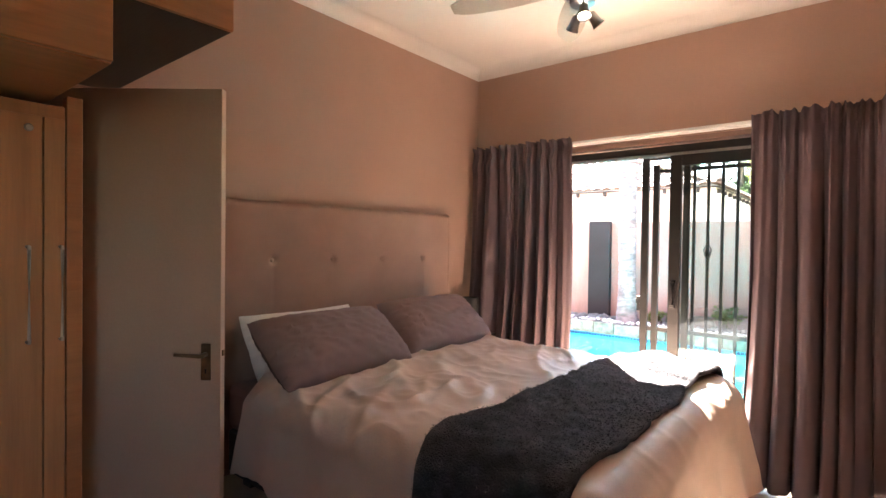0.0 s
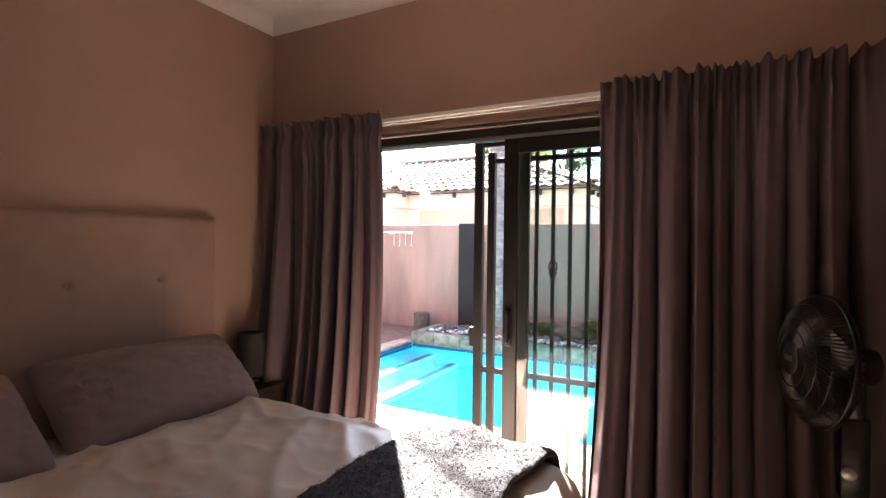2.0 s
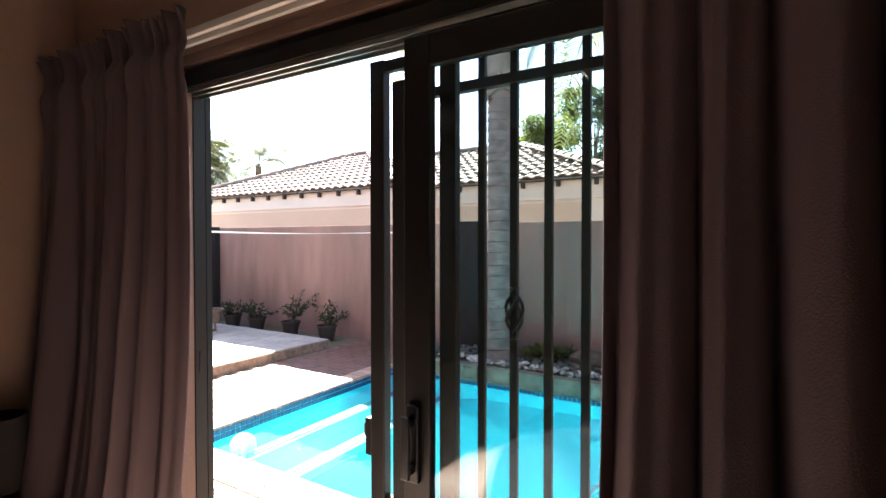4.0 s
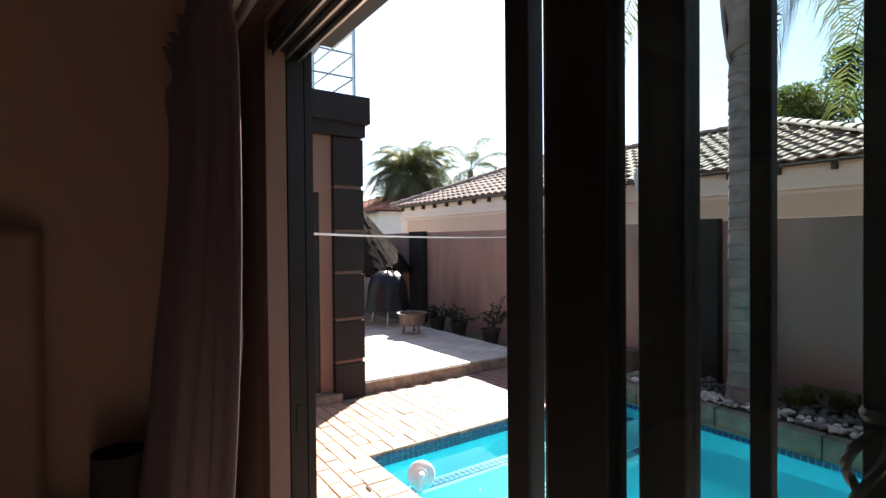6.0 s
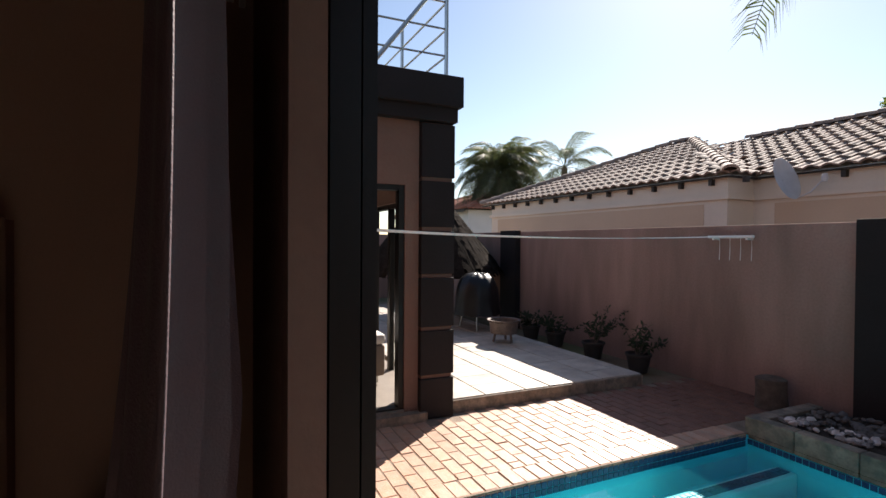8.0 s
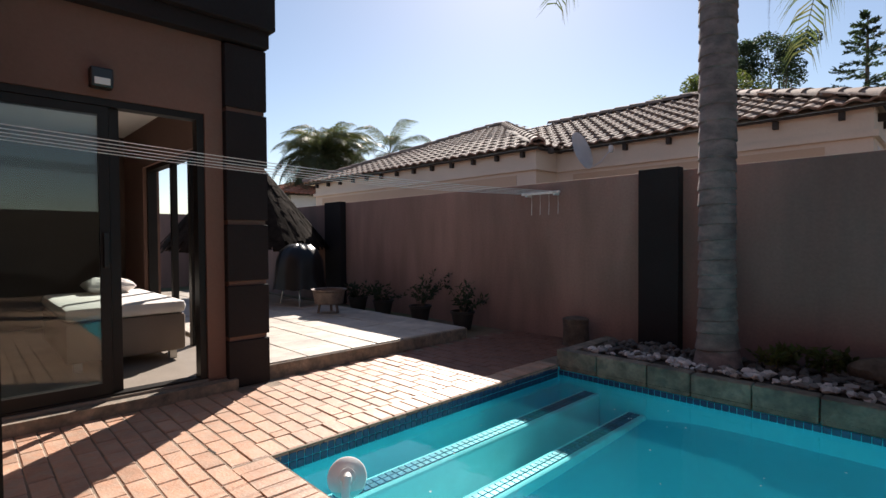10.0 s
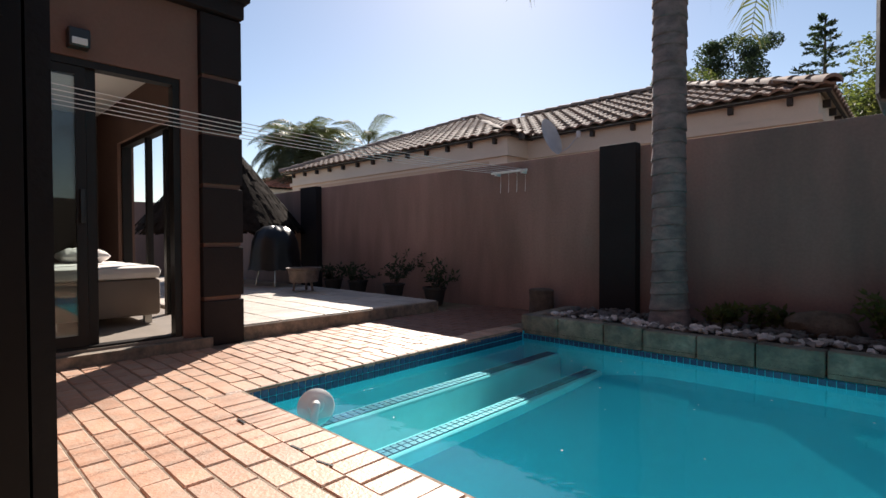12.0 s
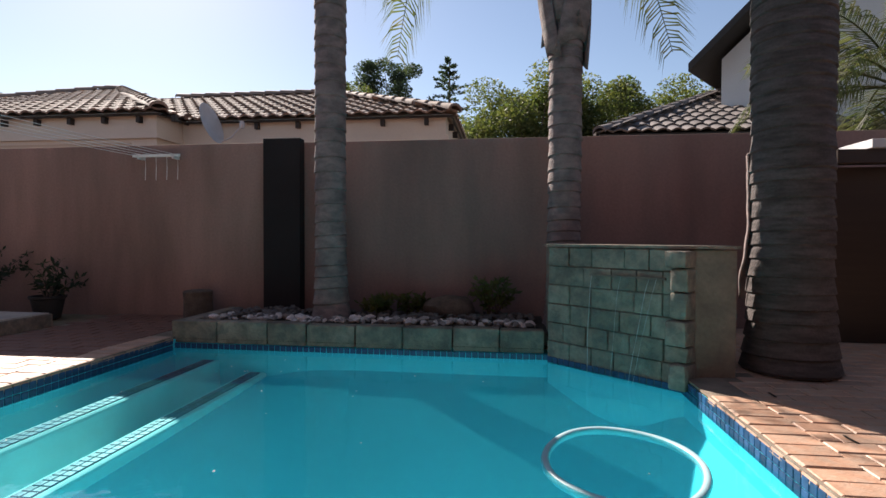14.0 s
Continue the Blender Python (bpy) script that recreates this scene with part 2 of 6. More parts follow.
def translucent(m):
    """Lets light shine through a thin leaf."""
    n, l = m.node_tree.nodes, m.node_tree.links
    b, out = n["Principled BSDF"], n["Material Output"]
    t, mx = n.new("ShaderNodeBsdfTranslucent"), n.new("ShaderNodeMixShader")
    src = b.inputs["Base Color"].links[0].from_socket
    up = n.new("ShaderNodeVectorMath")
    up.operation = "MULTIPLY"
    up.inputs[1].default_value = (1.6, 1.7, 1.1)
    l.new(src, up.inputs[0]), l.new(up.outputs[0], t.inputs["Color"])
    mx.inputs[0].default_value = 0.5
    l.new(b.outputs[0], mx.inputs[1]), l.new(t.outputs[0], mx.inputs[2]), l.new(mx.outputs[0], out.inputs[0])


for k in ("leaf", "leaf_dark", "frond"):
    translucent(M[k])

# ---- shapes ----
def box(bm, x0, x1, y0, y1, z0, z1, bevel=0.0, m=None):
    """Adds a box; with a bevel its edges are rounded off."""
    r = bmesh.ops.create_cube(bm, size=1.0)
    vs = r["verts"]
    bmesh.ops.transform(bm, matrix=Matrix.Translation(((x0 + x1) / 2, (y0 + y1) / 2, (z0 + z1) / 2)) @ Matrix.Diagonal((x1 - x0, y1 - y0, z1 - z0, 1)), verts=vs)
    if bevel:
        es = list({e for v in vs for e in v.link_edges})
        r = bmesh.ops.bevel(bm, geom=es, offset=bevel, segments=2, affect="EDGES", profile=0.5)
        vs = list({v for f in r["faces"] for v in f.verts} | {v for v in vs if v.is_valid})
    if m is not None:
        bmesh.ops.transform(bm, matrix=m, verts=[v for v in vs if v.is_valid])
    return bm


def boxes(*rows, bevel=0.0):
    bm = bmesh.new()
    for r in rows:
        box(bm, *r, bevel=bevel)
    return bm


def tube(bm, a, b, r0, r1=None, seg=12, caps=True):
    """Adds a straight round bar from a to b."""
    a, b = Vector(a), Vector(b)
    d = b - a
    turn = d.to_track_quat("Z", "Y").to_matrix().to_4x4()
    bmesh.ops.create_cone(bm, cap_ends=caps, segments=seg, radius1=r0, radius2=r0 if r1 is None else r1, depth=d.length, matrix=Matrix.Translation((a + b) / 2) @ turn)
    return bm


def pipe(bm, pts, r, seg=8):
    """Adds a bent round bar through the points."""
    pts = [Vector(p) for p in pts]
    rings = []
    for i, p in enumerate(pts):
        d = (pts[min(i + 1, len(pts) - 1)] - pts[max(i - 1, 0)]).normalized()
        q = d.to_track_quat("Z", "Y")
        rr = r[i] if isinstance(r, (list, tuple)) else r
        rings.append([bm.verts.new(p + q @ Vector((rr * math.cos(2 * math.pi * k / seg), rr * math.sin(2 * math.pi * k / seg), 0))) for k in range(seg)])
    for a, b in zip(rings, rings[1:]):
        for k in range(seg):
            bm.faces.new((a[k], a[(k + 1) % seg], b[(k + 1) % seg], b[k]))
    bm.faces.new(rings[0][::-1]), bm.faces.new(rings[-1])
    return bm


def lathe(bm, profile, seg=24, at=(0, 0, 0)):
    """Adds a turned shape from (radius, height) pairs."""
    rings = []
    for r, z in profile:
        rings.append([bm.verts.new((at[0] + r * math.cos(2 * math.pi * k / seg), at[1] + r * math.sin(2 * math.pi * k / seg), at[2] + z)) for k in range(seg)])
    for a, b in zip(rings, rings[1:]):
        for k in range(seg):
            bm.faces.new((a[k], a[(k + 1) % seg], b[(k + 1) % seg], b[k]))
    bm.faces.new(rings[0][::-1]), bm.faces.new(rings[-1])
    return bm


def prism(bm, outline, z0, z1):
    """Adds an upright prism over a plan outline."""
    lo = [bm.verts.new((x, y, z0)) for x, y in outline]
    hi = [bm.verts.new((x, y, z1)) for x, y in outline]
    n = len(lo)
    bm.faces.new(lo[::-1]), bm.faces.new(hi)
    for k in range(n):
        bm.faces.new((lo[k], lo[(k + 1) % n], hi[(k + 1) % n], hi[k]))
    return bm


def mesh(bm, name, material, smooth=False):
    bmesh.ops.recalc_face_normals(bm, faces=bm.faces)
    me = bpy.data.meshes.new(name)
    bm.to_mesh(me)
    bm.free()
    me.materials.append(M[material])
    if smooth:
        me.shade_smooth()
        me.set_sharp_from_angle(angle=radians(40))
    return me


def thing(name, label, category, at=None, group="", kind=""):
    """An Empty at the base of a thing, for its parts."""
    ob = new(name)
    if at:
        ob.matrix_basis = at
    return tagged(ob, label, category, group, kind)


def solid(name, bm, material, label, category="", group="", kind="", smooth=False):
    """A thing of one mesh."""
    return tagged(new(name, mesh(bm, name, material, smooth)), label, category, group, kind)


def part(name, bm, material, parent, label="", smooth=False, kind=""):
    ob = new(name, mesh(bm, name, material, smooth))
    ob.parent = parent
    return tagged(ob, label, kind=kind)


def piece(name, data, parent, m):
    """One of many alike pieces on a shared mesh."""
    ob = new(name, data)
    ob.parent = parent
    ob.matrix_basis = m
    return ob


def joined(name, quads, material, parent=None, label="", category="", kind="stuff"):
    """One mesh out of (verts, faces) lists."""
    vs, fs = [], []
    for v, f in quads:
        k = len(vs)
        vs += [tuple(p) for p in v]
        fs += [tuple(i + k for i in q) for q in f]
    me = bpy.data.meshes.new(name)
    me.from_pydata(vs, [], fs)
    me.materials.append(M[material])
    ob = new(name, me)
    ob.parent = parent
    return tagged(ob, label, category, kind=kind)


def structure(name, bm, material, label, smooth=False):
    return solid(name, bm, material, label, "structure", kind="structure", smooth=smooth)


GROUND, WATER = -0.08, -0.178

# ---- bedroom shell ----
XL, XR, YB, YI, YO, ZC = -2.30, 1.22, -2.2, 3.07, 3.19, 3.03
structure("floor", boxes((XL - 0.15, XR + 0.15, YB - 0.15, YI, -0.2, 0.0)), "tile_floor", "beige tiled bedroom floor, mostly hidden by the bed")
structure("door_sill", boxes((XL - 0.15, XR + 0.15, YI, YO, -0.2, -0.06)), "slate", "low stone sill under the sliding door")
structure("wall_west", boxes((XL - 0.2, XL, YB - 0.2, YI, 0, ZC + 0.2)), "taupe", "matt taupe painted wall behind the headboard")
WA, WB = -1.86, -1.52  # an unseen window, added behind the entrance for fill daylight
structure("wall_east", boxes((XR, XR + 0.2, WB, YI, 0, ZC + 0.2), (XR, XR + 0.2, YB - 0.2, WA, 0, ZC + 0.2), (XR, XR + 0.2, WA, WB, 0, 0.9), (XR, XR + 0.2, WA, WB, 2.1, ZC + 0.2)), "taupe", "matt taupe painted bedroom side wall")
structure("wall_south", boxes((XL, XR, YB - 0.2, YB, 0, ZC + 0.2)), "taupe", "matt taupe painted wall by the entrance")
OX0, OX1, OH = -1.56, 0.86, 2.16  # the opening of the sliding door
structure("wall_north", boxes((XL - 0.2, OX0, YI, 3.12, 0, ZC + 0.2), (OX1, XR + 0.2, YI, 3.12, 0, ZC + 0.2), (OX0, OX1, YI, 3.12, OH, ZC + 0.2)), "taupe", "matt taupe painted wall around the sliding door")
w1 = thing("fill_window", "plain unseen window added behind the entrance for fill daylight", "window", kind="structure")
part("window_frame", boxes((XR + 0.1, XR + 0.15, WA, WA + 0.04, 0.9, 2.1), (XR + 0.1, XR + 0.15, WB - 0.04, WB, 0.9, 2.1), (XR + 0.1, XR + 0.15, WA + 0.04, WB - 0.04, 2.05, 2.1), (XR + 0.1, XR + 0.15, WA + 0.04, WB - 0.04, 0.9, 0.95)), "bronze", w1)
pn = part("pane", boxes((XR + 0.122, XR + 0.128, WA + 0.04, WB - 0.04, 0.95, 2.05)), "glass", w1, "clear glass")
pn.visible_shadow = False
structure("ceiling", boxes((XL, XR, YB, YI, ZC, ZC + 0.12)), "ceiling", "white painted bedroom ceiling")


def cornice_run(bm, a, b, inward):
    """A coved cornice along a wall's top from a to b."""
    a, b, n = Vector(a), Vector(b), Vector(inward)
    rows = []
    for k in range(7):
        t = radians(90 * k / 6)
        rows.append((0.085 * (1 - math.cos(t)) + 0.004, -0.085 * (1 - math.sin(t)) - 0.0))
    rows = [(0.0, -0.095), (0.006, -0.095)] + rows + [(0.1, -0.0)]
    va = [bm.verts.new(a + n * o + Vector((0, 0, z))) for o, z in rows]
    vb = [bm.verts.new(b + n * o + Vector((0, 0, z))) for o, z in rows]
    for k in range(len(rows) - 1):
        bm.faces.new((va[k], va[k + 1], vb[k + 1], vb[k]))
    return bm


bm = bmesh.new()
cornice_run(bm, (XL, YB, ZC), (XL, YI, ZC), (1, 0, 0))
cornice_run(bm, (XL, YI, ZC), (XR, YI, ZC), (0, -1, 0))
cornice_run(bm, (XR, YI, ZC), (XR, YB, ZC), (-1, 0, 0))
cornice_run(bm, (XR, YB, ZC), (XL, YB, ZC), (0, 1, 0))
structure("cornice", bm, "cornice", "white coved plaster cornice", True)
structure("baseboard", boxes((XL, XL + 0.015, YB, YI, 0, 0.07), (XR - 0.015, XR, YB, YI, 0, 0.07), (XL + 0.015, OX0, YI - 0.015, YI, 0, 0.07), (OX1, XR - 0.015, YI - 0.015, YI, 0, 0.07)), "cornice", "white painted skirting board")

# ---- sliding door and security gate ----
structure("door_reveal", boxes((OX0 - 0.02, OX0 + 0.052, 3.063, 3.117, 0, OH), (OX0 - 0.02, OX0 + 0.01, 3.117, 3.187, 0, OH), (OX1 - 0.01, OX1 + 0.02, 3.063, 3.187, 0, OH), (OX0 + 0.052, OX1 - 0.01, 3.063, 3.187, OH - 0.015, OH + 0.02)), "reveal", "brown painted plaster reveal of the sliding door")
sd = thing("door_1", "dark bronze aluminium sliding door, left leaf slid open behind the fixed leaf", "sliding door", kind="structure")
FT = 2.115
part("door_frame", boxes((OX0 + 0.012, OX0 + 0.055, 3.12, 3.165, -0.058, FT), (OX1 - 0.055, OX1 - 0.012, 3.075, 3.165, -0.058, FT), (OX0 + 0.055, OX1 - 0.055, 3.07, 3.165, FT - 0.045, FT), (OX0 + 0.055, OX1 - 0.055, 3.075, 3.165, -0.058, -0.042)), "bronze", sd)
part("track", boxes((OX0 + 0.06, OX1 - 0.055, 3.080, 3.086, FT - 0.062, FT - 0.046), (OX0 + 0.055, OX1 - 0.055, 3.115, 3.121, FT - 0.062, FT - 0.046), (OX0 + 0.055, OX1 - 0.055, 3.150, 3.156, FT - 0.062, FT - 0.046)), "steel", sd, "bright aluminium track lips")


def leaf(name, x0, x1, y0, y1, w):
    f = part(name, boxes((x0, x0 + w, y0, y1, 0.03, FT - 0.066), (x1 - w, x1, y0, y1, 0.03, FT - 0.066), (x0 + w, x1 - w, y0, y1, FT - 0.066 - w, FT - 0.066), (x0 + w, x1 - w, y0, y1, 0.03, 0.03 + w * 1.3), bevel=0.003), "bronze", sd)
    p = part("pane", boxes((x0 + w, x1 - w, (y0 + y1) / 2 - 0.003, (y0 + y1) / 2 + 0.003, 0.03 + w * 1.3, FT - 0.066 - w)), "glass", f, "clear glass")
    p.visible_shadow = False
    return f


slide = leaf("sliding_leaf", -0.522, 0.66, 3.084, 3.114, 0.080)
leaf("fixed_leaf", -0.437, 0.80, 3.122, 3.150, 0.048)
h = boxes((-0.505, -0.468, 3.067, 3.083, 0.90, 1.10), (-0.499, -0.474, 3.045, 3.067, 0.93, 0.95), (-0.499, -0.474, 3.045, 3.067, 1.05, 1.07), (-0.499, -0.474, 3.033, 3.045, 0.92, 1.08), bevel=0.003)
part("door_handle", h, "plastic_black", slide, "black plastic pull handle")
part("strike_plate", boxes((OX0 + 0.0555, OX0 + 0.058, 3.135, 3.15, 1.03, 1.11)), "bronze", sd, "small steel strike plate")

gate = thing("security_gate", "black steel sliding security gate of upright bars, pushed open", "gate")
GY0, GY1 = 3.262, 3.298
part("gate_stile", boxes((-0.785, -0.730, GY0, GY1, -0.05, 2.09), bevel=0.003), "steel_black", gate)
part("gate_stile", boxes((-0.697, -0.650, GY0, GY1, -0.05, 2.015), bevel=0.003), "steel_black", gate)
part("gate_stile", boxes((0.62, 0.68, GY0, GY1, -0.05, 2.09), bevel=0.003), "steel_black", gate)
for z0, z1, x0 in ((2.052, 2.088, -0.730), (1.948, 1.978, -0.650), (0.678, 0.712, -0.650), (-0.04, 0.0, -0.650)):
    part("gate_rail", boxes((x0, 0.62, GY0 + 0.005, GY1 - 0.005, z0, z1), bevel=0.003), "steel_black", gate)
part("gate_rail", boxes((-0.730, -0.697, GY0 + 0.005, GY1 - 0.005, 0.678, 0.712), bevel=0.003), "steel_black", gate)
for i in range(11):
    x = -0.490 + 0.0975 * i
    bar = bmesh.new()
    box(bm=bar, x0=x - 0.011, x1=x + 0.011, y0=3.272, y1=3.288, z0=0.0, z1=2.055, bevel=0.002)
    b = part("gate_bar", bar, "steel_black", gate)
    if i % 4 == 2:
        cage = bmesh.new()
        for k in range(4):
            a0 = math.pi / 2 * k
            pipe(cage, [(x + 0.027 * math.sin(math.pi * j / 12) * math.cos(a0 + 2.6 * j / 12), 3.28 + 0.027 * math.sin(math.pi * j / 12) * math.sin(a0 + 2.6 * j / 12), 1.267 + 0.12 * j / 12) for j in range(13)], 0.005, 6)
        lathe(cage, [(0.013, 0), (0.016, 0.006), (0.013, 0.012)], 10, (x, 3.28, 1.255))
        lathe(cage, [(0.013, 0), (0.016, 0.006), (0.013, 0.012)], 10, (x, 3.28, 1.387))
        part("twisted_cage", cage, "steel_black", b, "twisted basket ornament", True)
lk = boxes((-0.812, -0.786, 3.266, 3.294, 0.83, 0.95), (-0.822, -0.812, 3.272, 3.288, 0.89, 0.93), bevel=0.003)
part("lock", lk, "steel_black", gate, "black lock case")
structure("gate_frame", boxes((OX0 - 0.02, OX0 + 0.055, 3.168, 3.19, -0.08, 2.155), (OX1 - 0.04, OX1 + 0.02, 3.192, 3.25, -0.08, 2.155), (OX0 + 0.055, OX1 - 0.04, 3.192, 3.25, 2.11, 2.155), (OX0 + 0.055, OX1 - 0.04, 3.192, 3.31, -0.078, -0.066)), "steel_black", "black steel outer frame that the security gate slides in")

# ---- curtains ----
rail = thing("curtain_rail", "white double curtain rail fixed above the sliding door", "curtain rail")
part("track_bar", boxes((-2.26, 1.06, 3.000, 3.018, 2.20, 2.225), bevel=0.003), "rail", rail)
part("track_bar", boxes((-2.26, 1.06, 3.030, 3.046, 2.19, 2.21), bevel=0.003), "rail", rail)
for x in (-2.2, -1.2, -0.2, 0.75):
    part("bracket", boxes((x - 0.012, x + 0.012, 3.018, YI, 2.212, 2.228)), "rail", rail)


def curtain(name, x0, x1, pulls, seed, label, bottom_x0, bottom_x1, reach=lambda u: 0.22):
    """A gathered curtain with a ruffled pencil-pleat heading, hung from the rail."""
    rnd = random.Random(seed)
    nu, nv = 220, 46
    ph = [rnd.uniform(0, 6.28) for _ in range(8)]
    bm = bmesh.new()
    rows = []
    for j in range(nv + 1):
        v = j / nv
        z = 2.245 - 2.23 * v
        row = []
        for i in range(nu + 1):
            u = i / nu
            wob = u + 0.035 * math.sin(7 * u + ph[0]) + 0.016 * math.sin(19 * u + ph[1]) + 0.010 * v * math.sin(11 * u + 2 * v)
            lobe = abs(math.sin(math.pi * pulls * wob + ph[2])) ** 0.65
            small = math.sin(2 * math.pi * pulls * 2.6 * wob + ph[3])
            head = math.exp(-((v - 0.035) / 0.02) ** 2)
            tight = math.exp(-v / 0.05)
            amp = (0.030 + 0.040 * min(1, v * 2.2) + 0.014 * v) * (0.75 + 0.35 * math.sin(13 * u + ph[7]))
            y = 2.948 + amp * (0.9 - 1.9 * lobe) + 0.010 * small * (0.4 + 3.0 * tight) + 0.006 * math.sin(5 * v + 20 * u + ph[4])
            y = y * (1 - 0.45 * head) + 2.965 * 0.45 * head - reach(u) * v ** 3 - 0.012 * math.exp(-((v - 0.075) / 0.025) ** 2)
            xa = x0 + (bottom_x0 - x0) * v ** 1.3
            xb = x1 + (bottom_x1 - x1) * v ** 1.3
            x = xa + (xb - xa) * u + 0.010 * math.cos(2 * math.pi * pulls * wob + ph[2]) * (0.3 + v)
            zz = z + 0.020 * (lobe - 0.5) * tight + (0.007 * math.sin(2 * math.pi * pulls * 1.7 * u + ph[5]) + 0.005 * math.sin(60 * u + ph[6])) * tight
            zz += (0.012 * noise.noise(Vector((x * 6, seed, 3)))) * tight
            row.append(bm.verts.new((x, y, max(zz, 0.012))))
        rows.append(row)
    for a, b in zip(rows, rows[1:]):
        for i in range(nu):
            bm.faces.new((a[i], a[i + 1], b[i + 1], b[i]))
    ob = solid(name, bm, "curtain", label, "curtain", "bedroom curtains", smooth=True)
    md = ob.modifiers.new("thickness", "SOLIDIFY")
    md.thickness = 0.003
    return ob


curtain("curtain", -2.27, -1.245, 8, 3, "gathered mauve brown curtain hanging in the corner by the bed", -2.25, -1.17)
curtain("curtain", 0.018, 1.10, 10, 11, "gathered mauve brown curtain hanging behind the pedestal fan", 0.05, 1.12, lambda u: 0.08 + 0.50 / (1 + math.exp((u - 0.60) * 18)))

# ---- bed ----
BX0, BX1, BY0, BY1, BZ = -2.16, 0.07, 0.42, 2.44, 0.60


def drape(x0, x1, y0, y1, top, r, drops, step, wrinkle, flare=0.06, lift=None):
    """Cloth laid over the rounded box of a mattress and hanging down its sides by drops (x-, x+, y-, y+)."""
    bm = bmesh.new()
    xs = np.arange(x0 - drops[0], x1 + drops[1] + step / 2, step)
    ys = np.arange(y0 - drops[2], y1 + drops[3] + step / 2, step)
    grid = []
    for x in xs:
        row = []
        for y in ys:
            ix0 = x0 + (r if drops[0] else 0)
            ix1 = x1 - (r if drops[1] else 0)
            iy0 = y0 + (r if drops[2] else 0)
            iy1 = y1 - (r if drops[3] else 0)
            qx, qy = min(max(x, ix0), ix1), min(max(y, iy0), iy1)
            d = math.hypot(x - qx, y - qy)
            z = top
            px, py = qx, qy
            if d > 1e-6:
                nx, ny = (x - qx) / d, (y - qy) / d
                if d < r * math.pi / 2:
                    a = d / r
                    px, py, z = qx + nx * r * math.sin(a), qy + ny * r * math.sin(a), top - r * (1 - math.cos(a))
                else:
                    over = d - r * math.pi / 2
                    ripple = 0.03 * math.sin(7 * (x * ny - y * nx) * 2.0 + 3 * nx) * min(1, over * 3)
                    out = r + flare * over + ripple
                    px, py, z = qx + nx * out, qy + ny * out, top - r - over
            w = wrinkle(px, py, z)
            z2 = z + w + (lift(px, py) if lift else 0)
            row.append(bm.verts.new((px, py, max(z2, 0.03))))
        grid.append(row)
    for a, b in zip(grid, grid[1:]):
        for k in range(len(ys) - 1):
            bm.faces.new((a[k], a[k + 1], b[k + 1], b[k]))
    return bm


def folds(x, y, z):
    p = Vector((x * 2.2, y * 2.2, z * 2))
    a = noise.noise(p) * 0.020
    rid = 1 - abs(noise.noise(Vector((x * 3.2 + y * 2.4, y * 1.2 - x * 0.9, z * 2 + 5)))) * 2
    rid2 = 1 - abs(noise.noise(Vector((x * 7 - y * 3, y * 6, z * 3 + 9)))) * 2
    rid3 = 1 - abs(noise.noise(Vector((x * 1.6 + y * 3.4, y * 0.8 - x * 2.2, 2.5)))) * 2.4
    rid4 = 1 - abs(noise.noise(Vector((x * 2.5 + y * 9.0, y * 1.5 - x * 6.0, z * 2 + 1)))) * 2.2
    calm = 0.35 + 0.65 / (1 + math.exp((x + 0.78) * 16))
    return (a + 0.024 * max(rid, 0) ** 3 + 0.003 * max(rid2, 0) ** 2 + 0.030 * max(rid3, 0) ** 4 + 0.010 * max(rid4, 0) ** 3) * calm


bed = thing("bed", "king size bed with a beige sateen duvet hanging over its sides", "bed")
part("base", boxes((BX0, BX1 - 0.06, BY0 + 0.06, BY1 - 0.06, 0.05, 0.30), bevel=0.02), "shade_black", bed, "dark fabric bed base")
# mauve colour stands for the shadow where the duvet stops short
part("mattress", boxes((BX0, BX1 - 0.05, BY0 + 0.05, BY1 - 0.05, 0.30, 0.565), bevel=0.05), "pillow", bed, "mattress coloured mauve for the dark shadow at the bed's head")
part("leg", boxes((BX1 - 0.2, BX1 - 0.12, BY0 + 0.1, BY0 + 0.18, 0, 0.05)), "dark_wood", bed)
part("leg", boxes((BX1 - 0.2, BX1 - 0.12, BY1 - 0.18, BY1 - 0.1, 0, 0.05)), "dark_wood", bed)
part("leg", boxes((BX0 + 0.1, BX0 + 0.18, BY0 + 0.1, BY0 + 0.18, 0, 0.05)), "dark_wood", bed)
part("leg", boxes((BX0 + 0.1, BX0 + 0.18, BY1 - 0.18, BY1 - 0.1, 0, 0.05)), "dark_wood", bed)
duvet = solid("duvet", drape(BX0 + 0.30, BX1 + 0.04, BY0 - 0.02, BY1 + 0.04, BZ + 0.02, 0.17, (0, 0.56, 0.38, 0.52), 0.022, folds, 0.16), "duvet", "rumpled beige sateen duvet spread over the bed", "duvet", smooth=True)
duvet.modifiers.new("soft", "SUBSURF").render_levels = 1


def fluff(x, y, z):
    return 0.006 * noise.noise(Vector((x * 9, y * 9, z * 9))) + 0.004 * noise.noise(Vector((x * 34, y * 34, z * 34))) + folds(x, y, z) * 0.97


def bunched(x, y):
    return 0.055 * math.exp(-((x + 0.38) / 0.16) ** 2 - ((y - 2.30) / 0.12) ** 2) + 0.03 * math.exp(-((x + 0.1) / 0.1) ** 2 - ((y - 2.2) / 0.3) ** 2)


